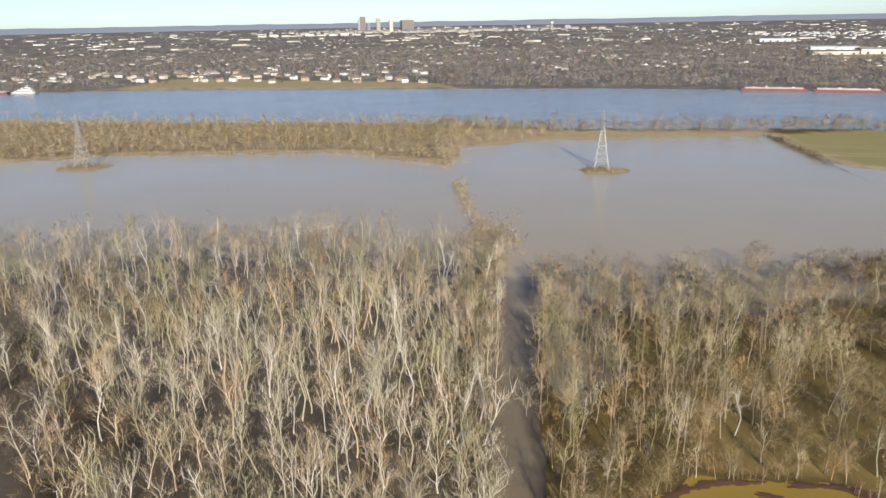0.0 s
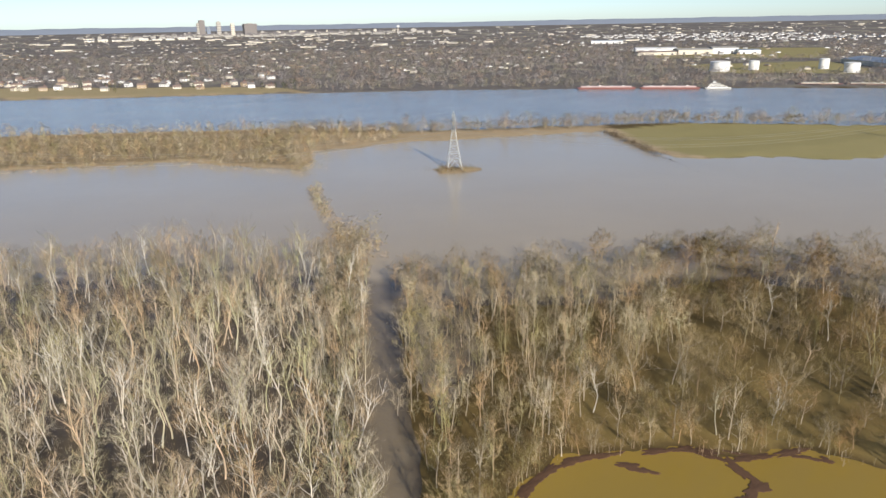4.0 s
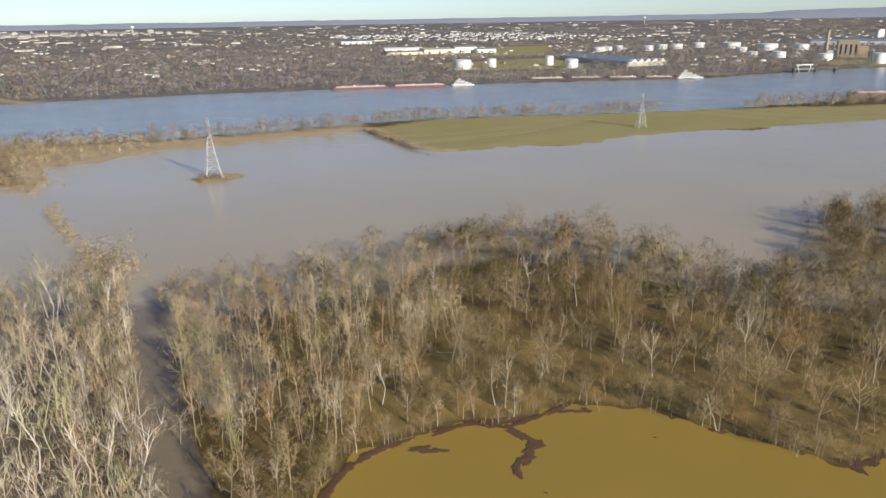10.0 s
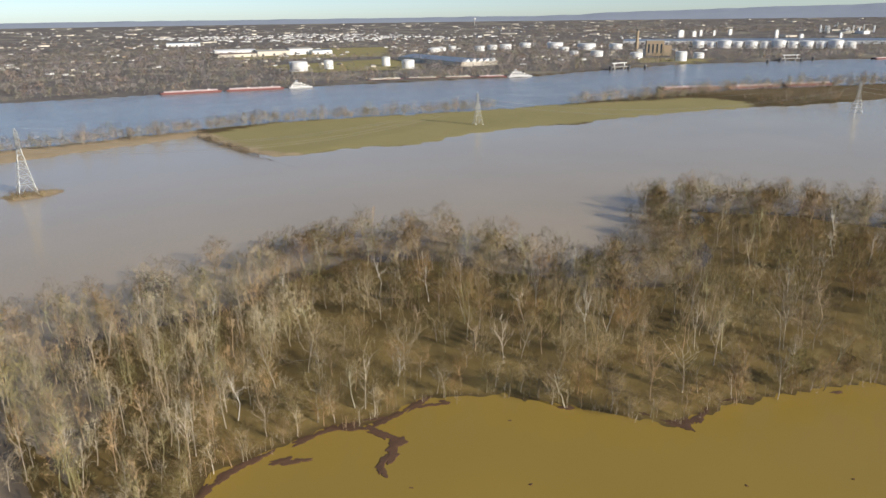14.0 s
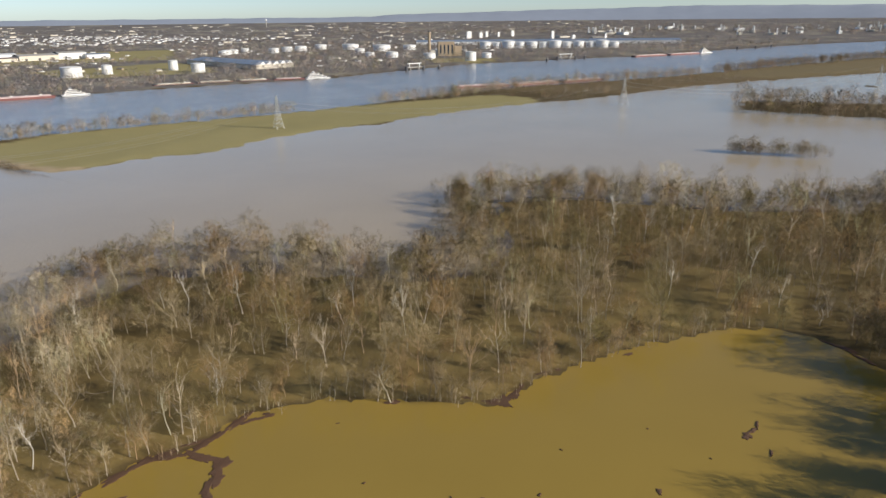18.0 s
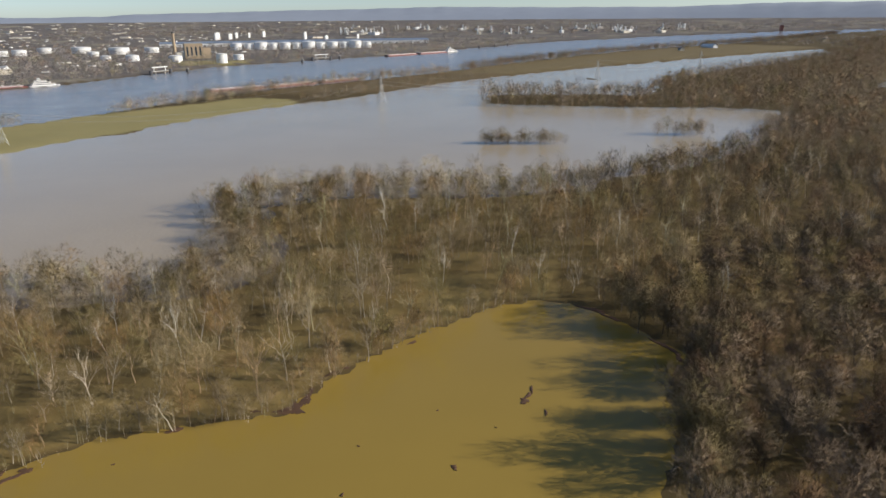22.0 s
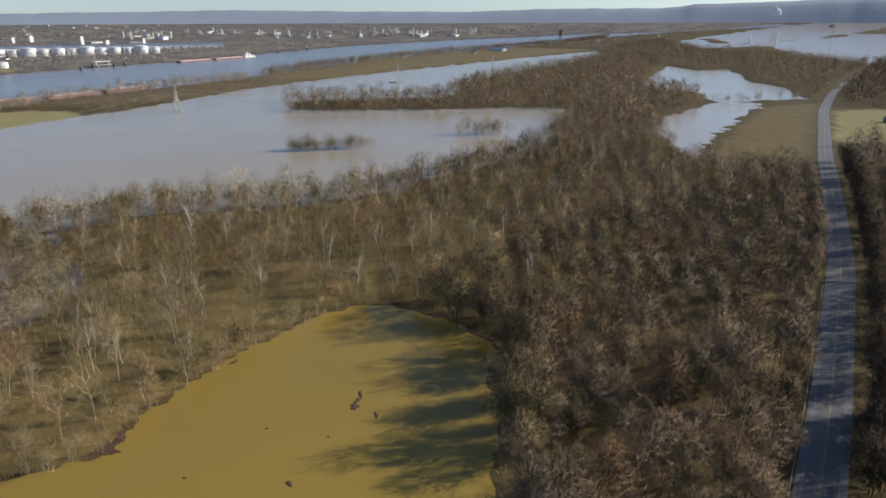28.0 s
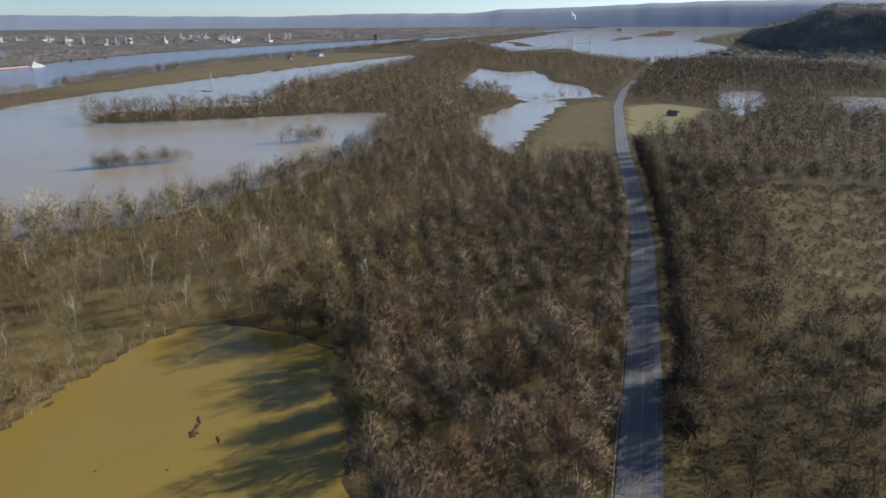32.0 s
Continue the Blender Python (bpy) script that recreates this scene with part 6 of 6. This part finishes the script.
# ---- floating leaf mats and logs on the pond ----
def leaf_mat(blobs, label, thick=0.12):
    """A flat raft of leaves from overlapping ragged discs."""
    xs, ys = [b[0] for b in blobs], [b[1] for b in blobs]
    cx, cy = sum(xs) / len(xs), sum(ys) / len(ys)
    root = thing("leaf_mat", label, "debris", "floating leaf mats", (cx, cy, 0))
    bm = bmesh.new()
    for k, (x, y, rx, ry, turn) in enumerate(blobs):
        rnd = np.random.RandomState(int(x * 7 + y * 3) % 1000 + k)
        n = 40
        ph = rnd.uniform(0, 6.28, 6)
        ring = []
        for i in range(n):
            a = 6.2832 * i / n
            r = 1 + 0.22 * math.sin(2 * a + ph[0]) + 0.2 * math.sin(3 * a + ph[1]) + 0.15 * math.sin(5 * a + ph[2]) + 0.12 * math.sin(9 * a + ph[3]) + 0.08 * math.sin(14 * a + ph[4])
            u, v = rx * r * math.cos(a), ry * r * math.sin(a)
            c, s = math.cos(radians(turn)), math.sin(radians(turn))
            ring.append((x - cx + u * c - v * s, y - cy + u * s + v * c))
        h = thick + 0.006 * k
        top = [bm.verts.new((px, py, h)) for px, py in ring]
        low = [bm.verts.new((px, py, -0.1)) for px, py in ring]
        mid = bm.verts.new((x - cx, y - cy, h + 0.1))
        for i in range(n):
            j = (i + 1) % n
            bm.faces.new((top[i], top[j], mid))
            bm.faces.new((low[i], low[j], top[j], top[i]))
    part("raft", bm, M_DEBRIS, root)


leaf_mat([(94, 119.5, 4.2, 1.7, 100), (93.5, 113, 3.2, 2.0, 30), (88.5, 110, 3.6, 1.5, 25), (84.5, 107.5, 2.2, 1.2, 60)], "brown floating leaf mat on the muddy pond")
leaf_mat([(70, 127, 3.4, 1.3, 150), (73, 124.5, 2.4, 0.9, 140)], "brown leaf mat near the pond bank")
leaf_mat([(90, 128.5, 5, 1.2, 160), (97, 126, 2.5, 0.8, 150)], "brown leaf mat along the pond bank")
leaf_mat([(58, 132, 4.2, 1.4, 20), (50, 129, 3.5, 1.3, 30), (44, 124, 3.0, 1.2, 50)], "brown leaf mat along the pond bank")
leaf_mat([(112, 120.5, 3.2, 0.8, 150), (116, 118.5, 1.6, 0.9, 120)], "dark wet leaves washed up on the pond bank")
leaf_mat([(137, 93, 2.0, 0.9, 120)], "dark wet leaves washed up on the pond bank")
leaf_mat([(152, 66.5, 3.0, 1.9, 60), (157, 65.2, 3.4, 1.1, 10), (162, 65.6, 1.6, 0.7, 20)], "reddish wet leaf mat at a corner of the pond")
leaf_mat([(172, 63, 2.4, 0.8, 140), (176, 60, 1.4, 0.7, 140)], "reddish wet leaves washed up on the pond bank")
leaf_mat([(196, 44, 1.8, 0.6, 140)], "dark wet leaves washed up on the pond bank")
leaf_mat([(232, -14, 6, 1.0, 60), (226, -20, 4, 0.9, 45)], "dark wet leaves washed up on the shaded pond bank")
leaf_mat([(206, -36, 5, 1.1, 40), (199, -39, 3, 0.8, 10)], "dark wet leaves washed up on the shaded pond bank")
leaf_mat([(166, 6.0, 1.6, 1.0, 20), (169, 5.2, 2.2, 0.45, -20), (172.5, 4.4, 1.8, 0.35, 10)], "dark floating branch and leaf mat on the pond")
leaf_mat([(133.8, 20.2, 0.9, 0.6, 40)], "small dark stump in the pond")
leaf_mat([(161, 0, 1.3, 0.35, 10)], "dark floating branch on the pond")
leaf_mat([(120, 43, 0.5, 0.35, 0)], "small dark floating clump on the pond")
leaf_mat([(148.7, 77.3, 3.2, 1.1, -60)], "reddish wet leaf mat along the pond bank")
leaf_mat([(150.7, 68.3, 3.4, 1.3, -50)], "reddish wet leaf mat along the pond bank")
for k, ((ax, ay), (bx, by)) in enumerate(zip(POND[:6], POND[1:7])):
    f = 0.3 + 0.1 * (k % 3)
    leaf_mat([(ax + (bx - ax) * f, ay + (by - ay) * f - 0.6, 4.0, 1.0, math.degrees(math.atan2(by - ay, bx - ax))), (ax + (bx - ax) * (f + 0.35), ay + (by - ay) * (f + 0.35) - 0.5, 3.0, 0.9, math.degrees(math.atan2(by - ay, bx - ax)) + 8)], "brown leaf mat washed up along the pond bank")
rnd = np.random.RandomState(9)
for k in range(16):
    x, y = rnd.uniform(70, 160), rnd.uniform(10, 110)
    if inside(POND, np.array([x]), np.array([y]))[0] > 4:
        leaf_mat([(x, y, rnd.uniform(0.2, 0.55), rnd.uniform(0.12, 0.25), rnd.uniform(0, 180))], "small dark leaf clump floating on the pond")

# ---- farm and house by the road, sheds on the far farm strip, signs, substation, steam ----
house(655, -522, 35, 12, 8, 3.0, M_WOOD, M_ROOF, "dark wooden barn on a green field by the road", "farm buildings")
house(2255, -405, 25, 60, 16, 5, M_WHITE, M_WHITE, "long white farm shed on the river strip", "farm buildings")
house(2080, -300, 15, 20, 11, 5, M_CREAM, M_ROOF, "cream farm house on the river strip", "farm buildings")
house(1790, 105, 20, 14, 9, 4, M_WHITE, M_ROOF, "white farm house on the river strip", "farm buildings")
house(1476, -1613, 10, 60, 22, 7, M_WOOD, M_ROOF, "long dark barn on a far field", "farm buildings")
house(1440, -1570, 30, 14, 9, 4, M_WHITE, M_ROOF, "small white farm house by a barn", "farm buildings")
for x, y in ((1739, -1500), (1650, -1470)):
    root = put("billboard", "dark roadside billboard on posts beside the flood", "billboard", x, y, "billboards", 40, 0.4)
    part("panel", block(bmesh.new(), 0, 0, 7, 20, 1.2, 7), M_DARK, root)
    for s in (-1, 1):
        part("post", block(bmesh.new(), s * 5, 0, -1, 0.9, 0.9, 8.2), M_DARK, root)
    part("catwalk", block(bmesh.new(), 0, -1.2, 6.6, 20, 1.2, 0.3), M_STEEL, root)
for x, y in ((2642, -1447), (2900, -1700), (3250, -1330), (3327, -2056)):
    bx, by, bz, s = spot(x, y, 0)
    root = copy_thing(pylons[0], Matrix.LocRotScale((float(bx), float(by), float(bz)), Euler((0, 0, 0.7)), None))
    root.matrix_basis = Matrix.LocRotScale((float(bx), float(by), float(bz)), Euler((0, 0, 0.7)), (float(s),) * 3)
    root["label"] = "distant lattice power pylon on the flooded plain"
root = put("substation_gantry", "steel gantry of a flooded substation", "gantry", 2600, -1570, "", 45, 2.0)
for k in range(4):
    part("post", block(bmesh.new(), -24 + 16 * k, 0, -3, 1.0, 1.0, 19), M_STEEL, root)
part("beam", block(bmesh.new(), 0, 0, 15, 50, 1.4, 1.4), M_STEEL, root)
a = radians(120.25)
root = put("steam_cloud", "white steam cloud over a distant plant", "steam", 9000 * math.sin(a), 9000 * math.cos(a), "", 0, 135)
bm = bmesh.new()
rnd = np.random.RandomState(3)
for k in range(16):
    m = Matrix.Translation((rnd.uniform(-38, 38), rnd.uniform(-30, 30), rnd.uniform(0, 62))) @ Matrix.Scale(rnd.uniform(12, 24), 4)
    bmesh.ops.create_icosphere(bm, subdivisions=2, radius=1, matrix=m)
for v in bm.verts:
    v.co += Vector(noise.noise_vector(v.co * 0.06)) * 7
part("puff", bm, M_STEAM, root)
a = radians(123.9)
root = put("tall_chimney", "tall thin chimney of a distant power plant", "chimney", 9500 * math.sin(a), 9500 * math.cos(a))
part("shaft", drum(bmesh.new(), 0, 0, -5, 5, 215, 12, 0.6), M_CONCRETE, root)
part("boiler_house", block(bmesh.new(), 30, 0, -5, 50, 40, 28), M_CONCRETE, root)
